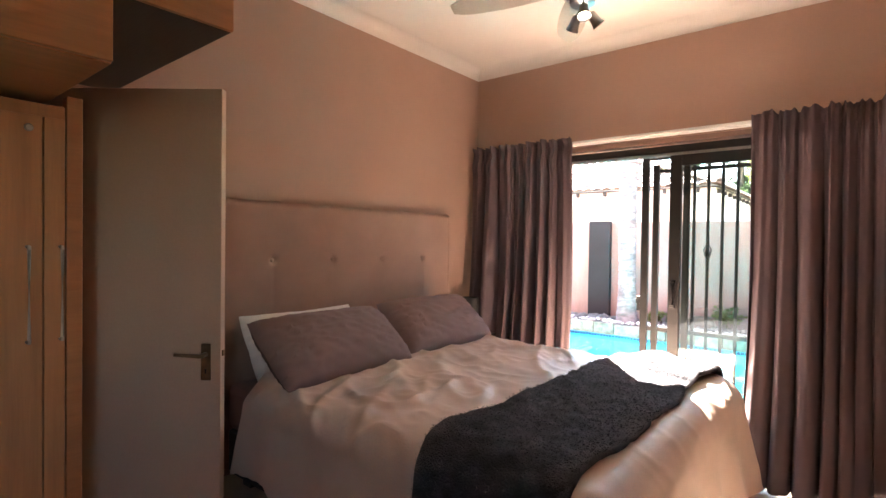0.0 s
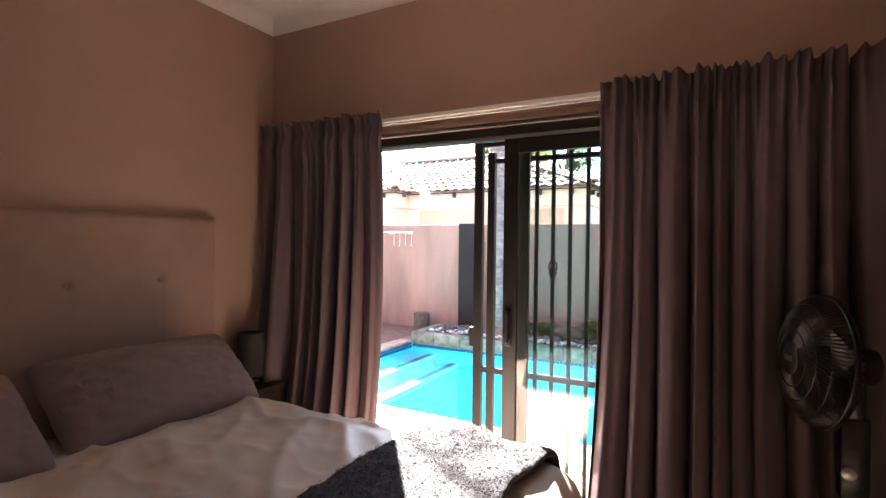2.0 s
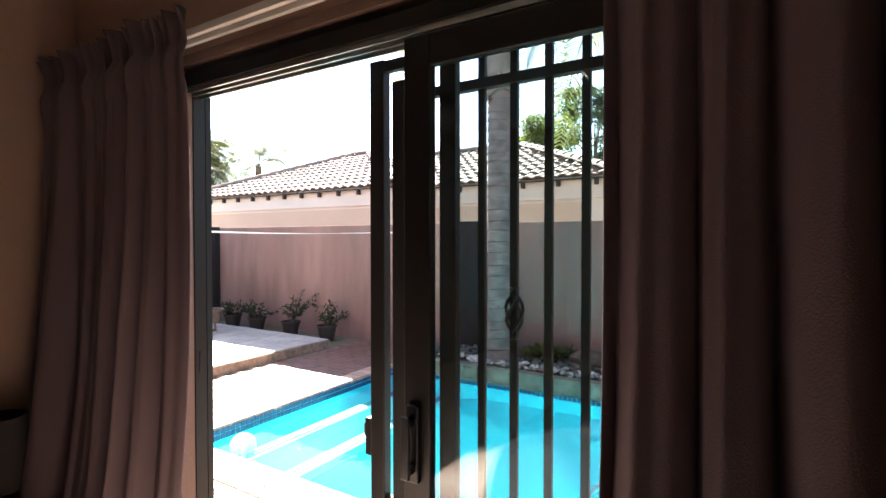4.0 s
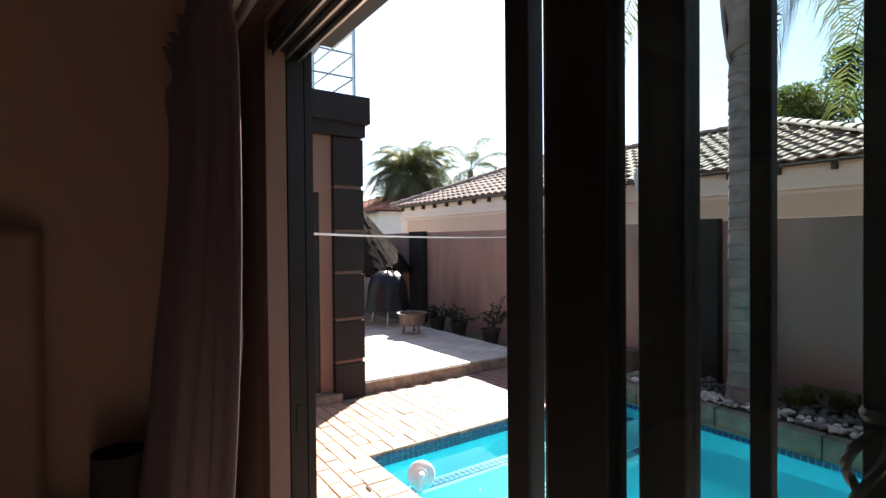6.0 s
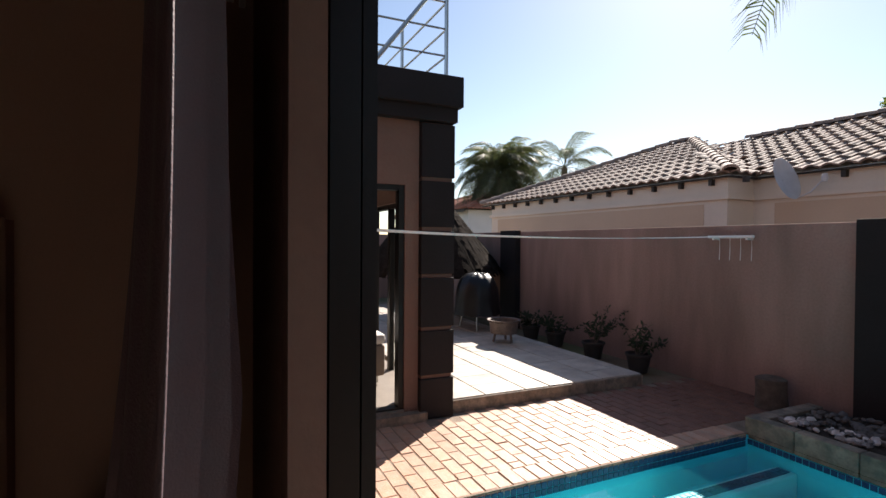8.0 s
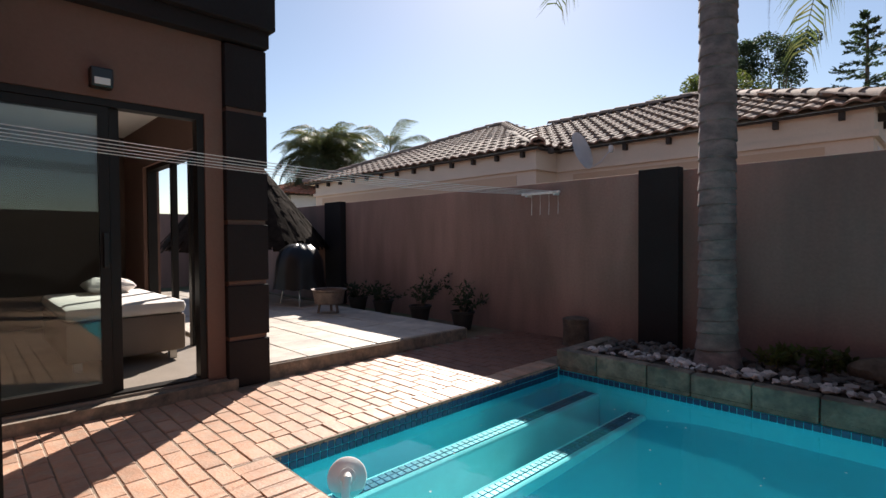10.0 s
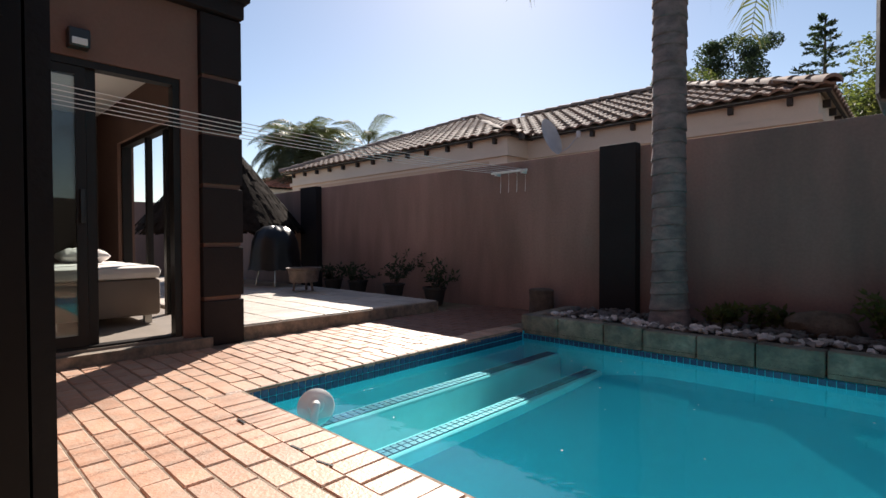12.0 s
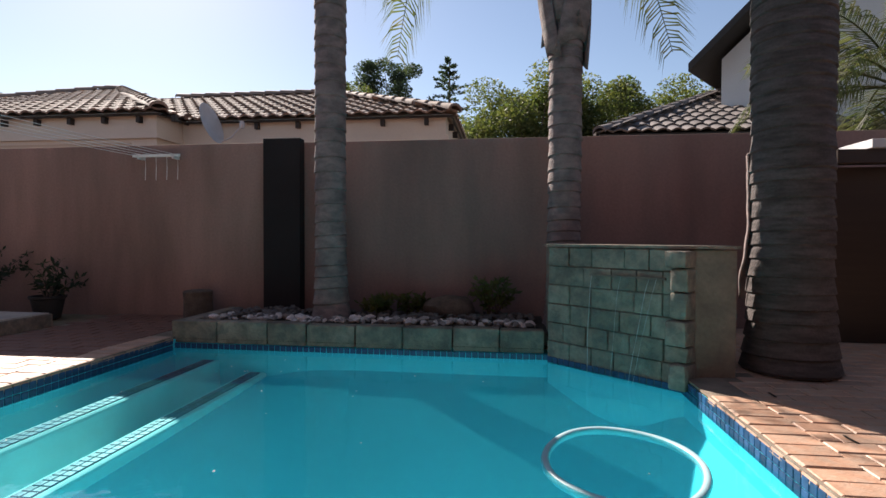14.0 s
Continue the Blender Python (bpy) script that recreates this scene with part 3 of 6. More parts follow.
bm = drape(-0.64, -0.05, BY0 - 0.02, BY1 + 0.06, BZ + 0.055, 0.17, (0, 0.0, 0.50, 0.10), 0.018, fluff, 0.12, bunched)
for v in bm.verts:  # the throw lies slightly askew
    v.co.x += -0.02 * (2.42 - v.co.y) / 1.86 + 0.04 * noise.noise(Vector((v.co.y * 2.2, 0.3, 0)))
bm.verts.ensure_lookup_table()
bm.normal_update()
rnd = random.Random(23)
pile = []
flat = [f for f in bm.faces]
for k in range(36000):
    f = flat[int(rnd.random() * len(flat))]
    q = [v.co for v in f.verts]
    u, w = rnd.random(), rnd.random()
    o = (q[0] * (1 - u) + q[1] * u) * (1 - w) + (q[3] * (1 - u) + q[2] * u) * w
    n = f.normal if f.normal.z > 0 or abs(f.normal.z) < 0.3 else -f.normal
    if n.z <= 0.3 and n.y * (o.y - 1.4) < 0:
        n = -n
    tip = o + n * rnd.uniform(0.001, 0.0035) + Vector((rnd.gauss(0, 0.005), rnd.gauss(0, 0.005), rnd.gauss(0, 0.001)))
    sd2 = Vector((rnd.gauss(0, 1), rnd.gauss(0, 1), rnd.gauss(0, 1))).normalized() * 0.0022
    pile.append(((o - sd2, o + sd2, tip), ((0, 1, 2),)))
throw = solid("throw_blanket", bm, "fur", "dark charcoal fleece throw laid across the foot of the bed", "blanket", smooth=True)
throw.modifiers.new("thickness", "SOLIDIFY").thickness = 0.03
md = throw.modifiers.new("soft", "SUBSURF")
md.levels = md.render_levels = 1

joined("fleece", pile, "fur", throw, "soft charcoal pile")

# tufted headboard
head = thing("headboard", "tall beige suede headboard with a row of buttons", "headboard")
HY0, HY1, HZ = 0.40, 2.54, 1.61
buttons = [2.178 - 0.463 * k for k in range(4)]
bm = bmesh.new()
ny, nz = 170, 110
gr = []
for i in range(ny + 1):
    row = []
    for j in range(nz + 1):
        y, z = HY0 + (HY1 - HY0) * i / ny, 0.25 + (HZ - 0.25) * j / nz
        e = min(y - HY0, HY1 - y, HZ - z)
        puff = 0.105 - 0.035 * max(0, 1 - e / 0.035) ** 2
        for by in buttons:
            for bz in (1.245, 0.86):
                d = math.hypot(y - by, z - bz)
                puff -= 0.026 * math.exp(-(d / 0.020) ** 2) + 0.010 * math.exp(-(d / 0.075) ** 2)
            puff -= 0.002 * math.exp(-((y - by) / 0.012) ** 2) * (z < 1.245)
        puff += 0.002 * noise.noise(Vector((y * 8, z * 8, 0)))
        row.append(bm.verts.new((XL + puff, y, z)))
    gr.append(row)
for a, b in zip(gr, gr[1:]):
    for j in range(nz):
        bm.faces.new((a[j], a[j + 1], b[j + 1], b[j]))
part("padding", bm, "suede", head, smooth=True)
part("panel", boxes((XL + 0.002, XL + 0.075, HY0 + 0.004, HY1 - 0.004, 0.0, HZ - 0.004)), "suede", head)
for by in buttons:
    for bz in (1.245, 0.86):
        bm = bmesh.new()
        bmesh.ops.create_uvsphere(bm, u_segments=12, v_segments=8, radius=0.013, matrix=Matrix.Translation((XL + 0.082, by, bz)) @ Matrix.Diagonal((0.5, 1, 1, 1)))
        part("button", bm, "suede", head, smooth=True)


def cushion(name, w, h, t, material, label, m, sag=0.0, seed=1):
    """A stuffed pillow, w along x, h along y, pinched corners and a seam."""
    bm = bmesh.new()
    n = 44
    sides = []
    for s in (1, -1):
        g = []
        for i in range(n + 1):
            row = []
            for j in range(n + 1):
                u, v = 2 * i / n - 1, 2 * j / n - 1
                f = max(0.0, (1 - abs(u) ** 2.6) * (1 - abs(v) ** 2.6)) ** 0.45
                x = u * w / 2 * (1 - 0.06 * (1 - v * v) * abs(u) ** 6 * -1 - 0.05 * (1 - abs(v)) * abs(u))
                y = v * h / 2 * (1 - 0.07 * (1 - abs(u)) * abs(v))
                z = s * t / 2 * f + 0.012 * noise.noise(Vector((u * 2.2 + seed, v * 2.2, s)))* f
                z += (0.010 * max(0, 1 - abs(noise.noise(Vector((u * 4 + v * 3 + seed, v * 2 - u, s * 2)))) * 3) + 0.004 * max(0, 1 - abs(noise.noise(Vector((u * 3 - v * 7 + seed, u * 5 + v, s * 2)))) * 3.5) + 0.022 * max(0, 1 - abs(noise.noise(Vector((u * 9 * abs(u) + seed, v * 5, s)))) * 3) * abs(u)) * f * s
                row.append(bm.verts.new((x, y, z - sag * (1 - v * v) * 0.3)))
            g.append(row)
        for a, b in zip(g, g[1:]):
            for j in range(n):
                bm.faces.new((a[j], a[j + 1], b[j + 1], b[j]))
        sides.append(g)
    bmesh.ops.remove_doubles(bm, verts=bm.verts, dist=0.0015)
    ob = solid(name, bm, material, label, "pillow", "pillows on the bed", smooth=True)
    ob.matrix_basis = m
    return ob


# pillows lean on the headboard: local y runs up the lean, local x along the bed's width
def leaning(y, x, z, lean, turn=0.0):
    return Matrix.Translation((x, y, z)) @ pose(0, 0, 0, 0, 0, 90 + turn) @ pose(0, 0, 0, lean, 0, 0)


cushion("pillow", 0.80, 0.44, 0.14, "white_cotton", "white pillow leaning on the headboard behind a mauve one", leaning(0.925, -2.01, 0.75, 57), seed=4)
cushion("pillow", 0.92, 0.48, 0.24, "pillow", "mauve grey pillow leaning against the headboard", leaning(0.93, -1.76, 0.775, 38, 1), seed=2)
cushion("pillow", 0.90, 0.48, 0.24, "pillow", "mauve grey pillow leaning back by the lamp side", leaning(1.92, -1.82, 0.775, 40, -1), seed=9)

# ---- bedside table, lamp ----
stand = thing("bedside_table", "small dark stained wooden bedside table in the corner", "bedside table")
part("top", boxes((XL + 0.01, -1.92, 2.53, 2.88, 0.53, 0.555), bevel=0.004), "dark_wood", stand)
part("body", boxes((XL + 0.02, -1.94, 2.55, 2.86, 0.10, 0.53), bevel=0.003), "dark_wood", stand)
part("drawer_front", boxes((-1.939, -1.925, 2.565, 2.845, 0.34, 0.51), bevel=0.003), "dark_wood", stand)
part("knob", lathe(bmesh.new(), [(0.008, 0), (0.008, 0.015), (0.014, 0.02), (0.010, 0.03)], 12), "steel", stand, "small metal knob", True).matrix_basis = pose(-1.925, 2.705, 0.43, 0, 90, 0)
for x in (XL + 0.05, -1.97):
    for y in (2.58, 2.83):
        part("leg", boxes((x - 0.018, x + 0.018, y - 0.018, y + 0.018, 0, 0.10)), "dark_wood", stand)
lamp = thing("table_lamp", "small bedside lamp with a dark drum shade", "lamp", Matrix.Translation((-2.13, 2.74, 0.555)))
part("lamp_base", lathe(bmesh.new(), [(0.05, 0), (0.052, 0.012), (0.02, 0.02), (0.010, 0.03), (0.010, 0.10)], 20), "steel", lamp, "chrome lamp base", True)
bm = bmesh.new()
lathe(bm, [(0.088, 0.045), (0.080, 0.315), (0.076, 0.315), (0.084, 0.047)], 28)
part("shade", bm, "shade_black", lamp, "dark drum shade", True)

# ---- pedestal fan ----
fan = thing("pedestal_fan", "black plastic pedestal fan standing in front of the curtain", "fan", Matrix.Translation((0.97, 2.74, 0)))
part("base", lathe(bmesh.new(), [(0.20, 0), (0.20, 0.015), (0.17, 0.03), (0.05, 0.045), (0.03, 0.08)], 32), "plastic_black", fan, smooth=True)
part("pole", tube(bmesh.new(), (0, 0, 0.07), (0, 0, 0.60), 0.0125, seg=16), "steel", fan, "chrome pole", True)
box_b = boxes((-0.045, 0.045, -0.035, 0.035, 0.56, 0.86), (-0.035, 0.03, -0.03, 0.03, 0.85, 1.06), bevel=0.015)
ctl = part("control_box", box_b, "plastic_black", fan, "black control box", True)
bm = bmesh.new()
lathe(bm, [(0.024, 0), (0.024, 0.010), (0.018, 0.014)], 20)
part("dial", bm, "steel", ctl, "silver control dial", True).matrix_basis = Matrix.Translation((-0.02, -0.036, 0.665)) @ pose(0, 0, 0, 90, 0, 0)
# head: faces the room, its axis turned towards the door
FH = Matrix.Translation((-0.11, -0.06, 1.06)) @ pose(0, 0, 0, 0, 0, -74) @ pose(0, 0, 0, 86, 0, 0)
hd = part("fan_head", lathe(bmesh.new(), [(0.03, -0.17), (0.062, -0.16), (0.068, -0.05), (0.05, -0.035)], 24), "plastic_black", fan, "rounded motor housing", True)
hd.matrix_basis = FH
guard = bmesh.new()
R = 0.235
for rr, zz in ((R, 0.0), (R, 0.012), (0.20, 0.062), (0.15, 0.085), (0.10, 0.095), (0.20, -0.030), (0.12, -0.040)):
    pipe(guard, [(rr * math.cos(2 * math.pi * k / 48), rr * math.sin(2 * math.pi * k / 48), zz) for k in range(49)], 0.005 if rr == R else 0.0018, 5)
spoke = bmesh.new()
for a in (0.0,):
    pr = [(0.055, 0.097), (0.13, 0.090), (0.19, 0.068), (0.225, 0.035), (R, 0.006)]
    pipe(spoke, [(p * math.cos(a + 0.5 * (0.235 - p) * 3), p * math.sin(a + 0.5 * (0.235 - p) * 3), z) for p, z in pr], 0.0026, 4)
for k in range(60):
    a = 2 * math.pi * k / 60
    pipe(guard, [(p * math.cos(a), p * math.sin(a), z) for p, z in ((0.05, -0.04), (0.15, -0.038), (0.22, -0.018), (R, 0.0))], 0.0016, 4)
part("guard", guard, "plastic_black", hd, "black wire guard rings", True)
SPOKE = mesh(spoke, "guard_wire", "plastic_black", True)
for k in range(104):
    piece("guard_wire", SPOKE, hd, pose(0, 0, 0, 0, 0, 360 * k / 104))
bm = bmesh.new()
lathe(bm, [(0.06, 0.088), (0.06, 0.100), (0.05, 0.106)], 28)
part("badge", bm, "plastic_black", hd, "round black centre cap", True)
part("badge_plate", boxes((-0.026, 0.026, -0.010, 0.010, 0.1055, 0.108), bevel=0.001), "steel", hd, "small silver oblong badge")
for k in range(3):
    bm = bmesh.new()
    n = 8
    g2 = []
    for i in range(n + 1):
        row = []
        for j in range(5):
            r, s = 0.03 + 0.175 * i / n, (j / 4 - 0.5)
            wd = 0.05 + 0.085 * math.sin(math.pi * min(1, i / n * 0.75 + 0.1))
            a = s * wd / r * 0.9 * (0.5 + 0.5 * i / n) + 0.5 * i / n
            row.append(bm.verts.new((r * math.cos(a), r * math.sin(a), 0.025 + s * 0.055)))
        g2.append(row)
    for a, b in zip(g2, g2[1:]):
        for j in range(4):
            bm.faces.new((a[j], a[j + 1], b[j + 1], b[j]))
    bl = part("fan_blade", bm, "plastic_black", hd, "dark moulded blade", True)
    bl.matrix_basis = pose(0, 0, 0, 0, 0, 120 * k)

# ---- ceiling fan ----
cf = thing("ceiling_fan", "ceiling fan with pale blades and a cluster of spot lamps", "ceiling fan", Matrix.Translation((-0.47, 1.36, -0.02)))
part("canopy", lathe(bmesh.new(), [(0.07, 3.04), (0.065, 2.99), (0.03, 2.93)], 24), "steel", cf, "steel canopy", True)
part("rod", tube(bmesh.new(), (0, 0, 2.72), (0, 0, 3.0), 0.012), "steel", cf, smooth=True)
part("motor", lathe(bmesh.new(), [(0.04, 2.74), (0.10, 2.72), (0.12, 2.66), (0.10, 2.60), (0.05, 2.58)], 28), "steel", cf, "steel motor housing", True)
part("lamp_plate", lathe(bmesh.new(), [(0.05, 2.582), (0.06, 2.57), (0.06, 2.55), (0.03, 2.545)], 24), "steel", cf, smooth=True)
for k in range(5):
    a = radians(194 + 72 * k)
    bm = bmesh.new()
    g2 = []
    for i in range(13):
        r = 0.17 + 0.52 * i / 12
        w = 0.075 * (0.55 + 0.45 * math.sin(math.pi * min(1, i / 12 * 0.8 + 0.12))) * (1 if i < 11 else (0.85 if i == 11 else 0.45))
        g2.append([(r, s * w, 2.655 + s * 0.012) for s in (-1, -0.5, 0, 0.5, 1)])
    vs = [[bm.verts.new(p) for p in row] for row in g2]
    for p, q in zip(vs, vs[1:]):
        for j in range(4):
            bm.faces.new((p[j], p[j + 1], q[j + 1], q[j]))
    bl = part("fan_blade", bm, "blade", cf, "pale blade")
    bl.matrix_basis = pose(0, 0, 0, 0, 0, math.degrees(a))
    bl.modifiers.new("thickness", "SOLIDIFY").thickness = 0.008
    part("blade_arm", boxes((0.09, 0.24, -0.018, 0.018, 2.648, 2.654)), "steel", bl)
for k, (a, tilt) in enumerate(((150, 38), (300, 25), (45, 40))):
    sp = bmesh.new()
    lathe(sp, [(0.014, 0.075), (0.022, 0.065), (0.024, 0.03), (0.032, 0.0), (0.030, 0.0), (0.022, 0.012)], 20)
    m = Matrix.Translation((0.085 * math.cos(radians(a)), 0.085 * math.sin(radians(a)), 2.455)) @ pose(0, 0, 0, 0, 0, a) @ pose(0, 0, 0, 0, -tilt, 0)
    s = part("spot_lamp", sp, "steel", cf, "small steel spot lamp", True)
    s.matrix_basis = m
    part("lens", lathe(bmesh.new(), [(0.021, 0.006), (0.021, 0.010)], 16), "lamp_on", s, "lit lens")
    part("arm", pipe(bmesh.new(), [(0, 0, 0.07), (0.0, 0, 0.10), (-0.02, 0, 0.125)], 0.006, 8), "steel", s, smooth=True)

# ---- wardrobe, overhead cupboards and door ----
ward = thing("wardrobe", "fitted beech wardrobe with slim steel bar handles", "wardrobe")
part("body", boxes((XL + 0.004, -1.72, -2.0, -0.388, 0, 1.86), bevel=0.003), "beech", ward)
for k, (y0, y1, hy) in enumerate(((-0.455, -0.392, -0.407), (-0.93, -0.460, -0.503), (-1.39, -0.935, -0.97))):
    d = part("cabinet_door", boxes((-1.719, -1.70, y0, y1, 0.05, 1.81), bevel=0.003), "beech", ward)
    hb = bmesh.new()
    pipe(hb, [(-1.700, hy, 1.00), (-1.672, hy, 1.00), (-1.670, hy, 1.01), (-1.670, hy, 1.33), (-1.672, hy, 1.34), (-1.700, hy, 1.34)], 0.006, 8)
    part("bar_handle", hb, "steel", d, "slim steel bar handle", True)
    if k == 1:
        part("lock", lathe(bmesh.new(), [(0.012, 0), (0.014, 0.008), (0.009, 0.014)], 14), "steel", d, "round steel cam lock", True).matrix_basis = pose(-1.70, -0.50, 1.762, 0, 90, 0)
over = thing("overhead_cupboard", "reddish cherry overhead cupboard built above the wardrobe", "cupboard")
part("body", boxes((XL + 0.004, -1.14, -2.0, -0.416, 1.89, 2.60), bevel=0.003), "cherry", over)
part("cabinet_door", boxes((-1.139, -1.12, -1.2, -0.418, 1.893, 2.595), bevel=0.003), "cherry", over)
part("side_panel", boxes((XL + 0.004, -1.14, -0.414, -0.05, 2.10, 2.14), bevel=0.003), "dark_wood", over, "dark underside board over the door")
part("front_board", boxes((-1.139, -1.12, -0.414, -0.05, 2.10, 2.60), bevel=0.003), "cherry", over)

structure("door_frame", boxes((-1.76, -1.705, -0.386, -0.335, 0, 1.90), bevel=0.003), "cherry", "brown timber door jamb beside the wardrobe")
door = thing("door_2", "off-white painted interior door standing open, brass lever handle", "door", Matrix.Translation((-1.585, 0.155, 0)) @ pose(0, 0, 0, 0, 0, 38.3), kind="structure")
part("door_leaf", boxes((-0.80, 0, -0.02, 0.02, 0.012, 2.03), bevel=0.003), "door_white", door)
pl = part("handle_plate", boxes((-0.085, -0.042, -0.026, -0.0205, 0.755, 0.915), bevel=0.002), "brass", door, "aged brass back plate")
bm = bmesh.new()
pipe(bm, [(-0.063, -0.026, 0.87), (-0.063, -0.06, 0.87), (-0.072, -0.068, 0.87), (-0.18, -0.066, 0.874)], [0.010, 0.010, 0.009, 0.007], 10)
part("lever", bm, "brass", pl, "brass lever", True)
part("key_slot", boxes((-0.067, -0.060, -0.0275, -0.0262, 0.785, 0.805)), "plastic_black", pl)
part("latch", boxes((0.0, 0.006, -0.009, 0.009, 0.86, 0.885)), "brass", door)

# ---- the house outside ----
EX = -5.10  # face of the side wing
structure("house_wall", boxes((EX - 0.0, OX0, 3.12, YO, -0.15, 3.05), (OX1, 7.0, 3.12, YO, -0.15, 3.05), (OX0, OX1, 3.12, YO, OH, 3.05), (2.0, 7.0, 2.9, 3.118, -0.15, 3.05), (EX, XL - 0.21, 2.9, 3.118, -0.15, 3.05)), "tan", "pinkish tan plastered outside wall of the bedroom")
structure("roof_slab", boxes((EX + 0.2, 7.0, -2.6, 3.26, 3.24, 3.40)), "charcoal", "flat charcoal roof slab over the bedroom")
structure("door_step", boxes((OX0 - 0.05, OX1 + 0.05, YO, 3.42, GROUND - 0.1, -0.07)), "slate", "low stone threshold outside the sliding door")

# wing walls with an opening to the pool (east) and one to the patio (north)
WN = 5.02
GY_A, GY_B, GH = 2.75, 4.555, 2.08
structure("wing_wall", boxes((EX - 0.2, EX, GY_B, 4.69, -0.15, 2.75), (EX - 0.2, EX, 0.5, GY_A, -0.15, 2.75), (EX - 0.2, EX, GY_A, GY_B, GH, 2.75)), "tan", "pinkish tan plastered wall of the side wing")
structure("wing_wall_north", boxes((-5.55, EX - 0.2, WN - 0.2, WN - 0.02, -0.15, 2.75), (-9.2, -8.05, WN - 0.2, WN - 0.02, -0.15, 2.75), (-8.05, -5.55, WN - 0.2, WN - 0.02, 2.0, 2.75)), "tan", "tan plastered patio wall of the wing")
structure("wing_wall_back", boxes((-9.2, -9.0, 0.5, WN - 0.2, 0, 2.75), (-9.0, EX - 0.2, 0.3, 0.5, 0, 2.75)), "wing_dim", "plain brown inner walls of the wing room, darkened for its dimness")
structure("wing_ceiling", boxes((-9.0, EX - 0.2, 0.5, WN - 0.2, 2.5, 2.62)), "ceiling", "white ceiling of the wing room")
# a lining sheet added to carry the same dimmed brown
structure("wing_lining", boxes((EX - 0.215, EX - 0.202, 0.5, GY_A, 0.02, 2.5), (EX - 0.215, EX - 0.202, GY_B, WN - 0.22, 0.02, 2.5), (EX - 0.215, EX - 0.202, GY_A, GY_B, GH, 2.5)), "wing_dim", "thin brown lining of the wing wall, darkened for the dim room")
structure("wing_floor", boxes((-9.2, EX, 0.3, WN - 0.02, -0.15, 0.02)), "wing_tile", "stone floor of the wing room")
structure("wing_step", boxes((EX, EX + 0.10, 2.75, 4.75, -0.15, 0.0)), "sandstone", "low stone sill under the wing's glass door")

# corner column with rusticated charcoal blocks
col = thing("corner_column", "square corner column of charcoal blocks with tan recessed joints", "column")
part("core", boxes((EX - 0.28, EX + 0.035, 4.71, 5.015, GROUND, 2.66)), "tan", col, "tan core in the joints")
zs = [GROUND + 0.0, 0.31, 0.755, 1.245, 1.68, 2.14, 2.67]
for z0, z1 in zip(zs, zs[1:]):
    part("block", boxes((EX - 0.30, EX + 0.06, 4.693, 5.03, z0 + (0.018 if z0 > 0 else 0), z1 - 0.018), bevel=0.008), "charcoal", col)
fas = thing("parapet", "charcoal plastered parapet band round the wing's flat roof", "parapet", kind="structure")
part("lower_band", boxes((-9.3, EX + 0.10, 0.3, 5.04, 2.67, 2.80), bevel=0.006), "charcoal", fas)
part("upper_band", boxes((-9.4, EX + 0.16, 0.2, 5.07, 2.80, 3.08), bevel=0.008), "charcoal", fas)

# steel balustrade on the wing's roof
bal = thing("roof_balustrade", "thin galvanised steel balustrade on the wing roof", "balustrade")
for x, y in ((EX + 0.02, 4.95), (EX + 0.02, 4.1), (EX + 0.02, 3.2), (-6.3, 4.95), (-7.6, 4.95)):
    part("post", tube(bmesh.new(), (x, y, 3.08), (x, y, 4.05), 0.02, seg=10), "steel", bal)
for z in (3.30, 3.55, 3.80, 4.05):
    part("cable", tube(bmesh.new(), (EX + 0.02, 2.2, z), (EX + 0.02, 4.95, z), 0.010 if z < 4 else 0.02, seg=8), "steel", bal)
    part("cable", tube(bmesh.new(), (EX + 0.02, 4.95, z), (-8.5, 4.95, z), 0.010 if z < 4 else 0.02, seg=8), "steel", bal)
part("brace", tube(bmesh.new(), (EX + 0.02, 4.2, 3.08), (EX + 0.02, 4.9, 4.0), 0.02, seg=8), "steel", bal)

# glass doors of the wing
wd = thing("door_3", "dark bronze sliding glass door of the wing, one leaf slid open", "sliding door", kind="structure")
part("door_frame", boxes((EX - 0.12, EX - 0.02, GY_A, GY_A + 0.05, 0.0, GH), (EX - 0.12, EX - 0.02, GY_B - 0.05, GY_B, 0.0, GH), (EX - 0.12, EX - 0.02, GY_A + 0.05, GY_B - 0.05, GH - 0.05, GH), (EX - 0.12, EX - 0.02, GY_A + 0.05, GY_B - 0.05, 0.0, 0.035)), "bronze", wd)
for y0, y1, x in ((GY_A + 0.05, 3.93, EX - 0.05), (2.95, 4.00, EX - 0.09)):
    f = part("door_leaf", boxes((x - 0.015, x + 0.015, y0, y0 + 0.06, 0.036, GH - 0.052), (x - 0.015, x + 0.015, y1 - 0.06, y1, 0.036, GH - 0.052), (x - 0.015, x + 0.015, y0 + 0.06, y1 - 0.06, GH - 0.11, GH - 0.052), (x - 0.015, x + 0.015, y0 + 0.06, y1 - 0.06, 0.036, 0.12)), "bronze", wd)
    p = part("pane", boxes((x - 0.003, x + 0.003, y0 + 0.06, y1 - 0.06, 0.12, GH - 0.11)), "glass", f, "clear glass")
    p.visible_shadow = False
part("door_handle", boxes((EX - 0.03, EX + 0.005, 3.885, 3.915, 0.92, 1.16), bevel=0.004), "plastic_black", wd, "black pull handle")
w2 = thing("door_4", "dark bronze glass door from the wing to the patio", "sliding door", kind="structure")
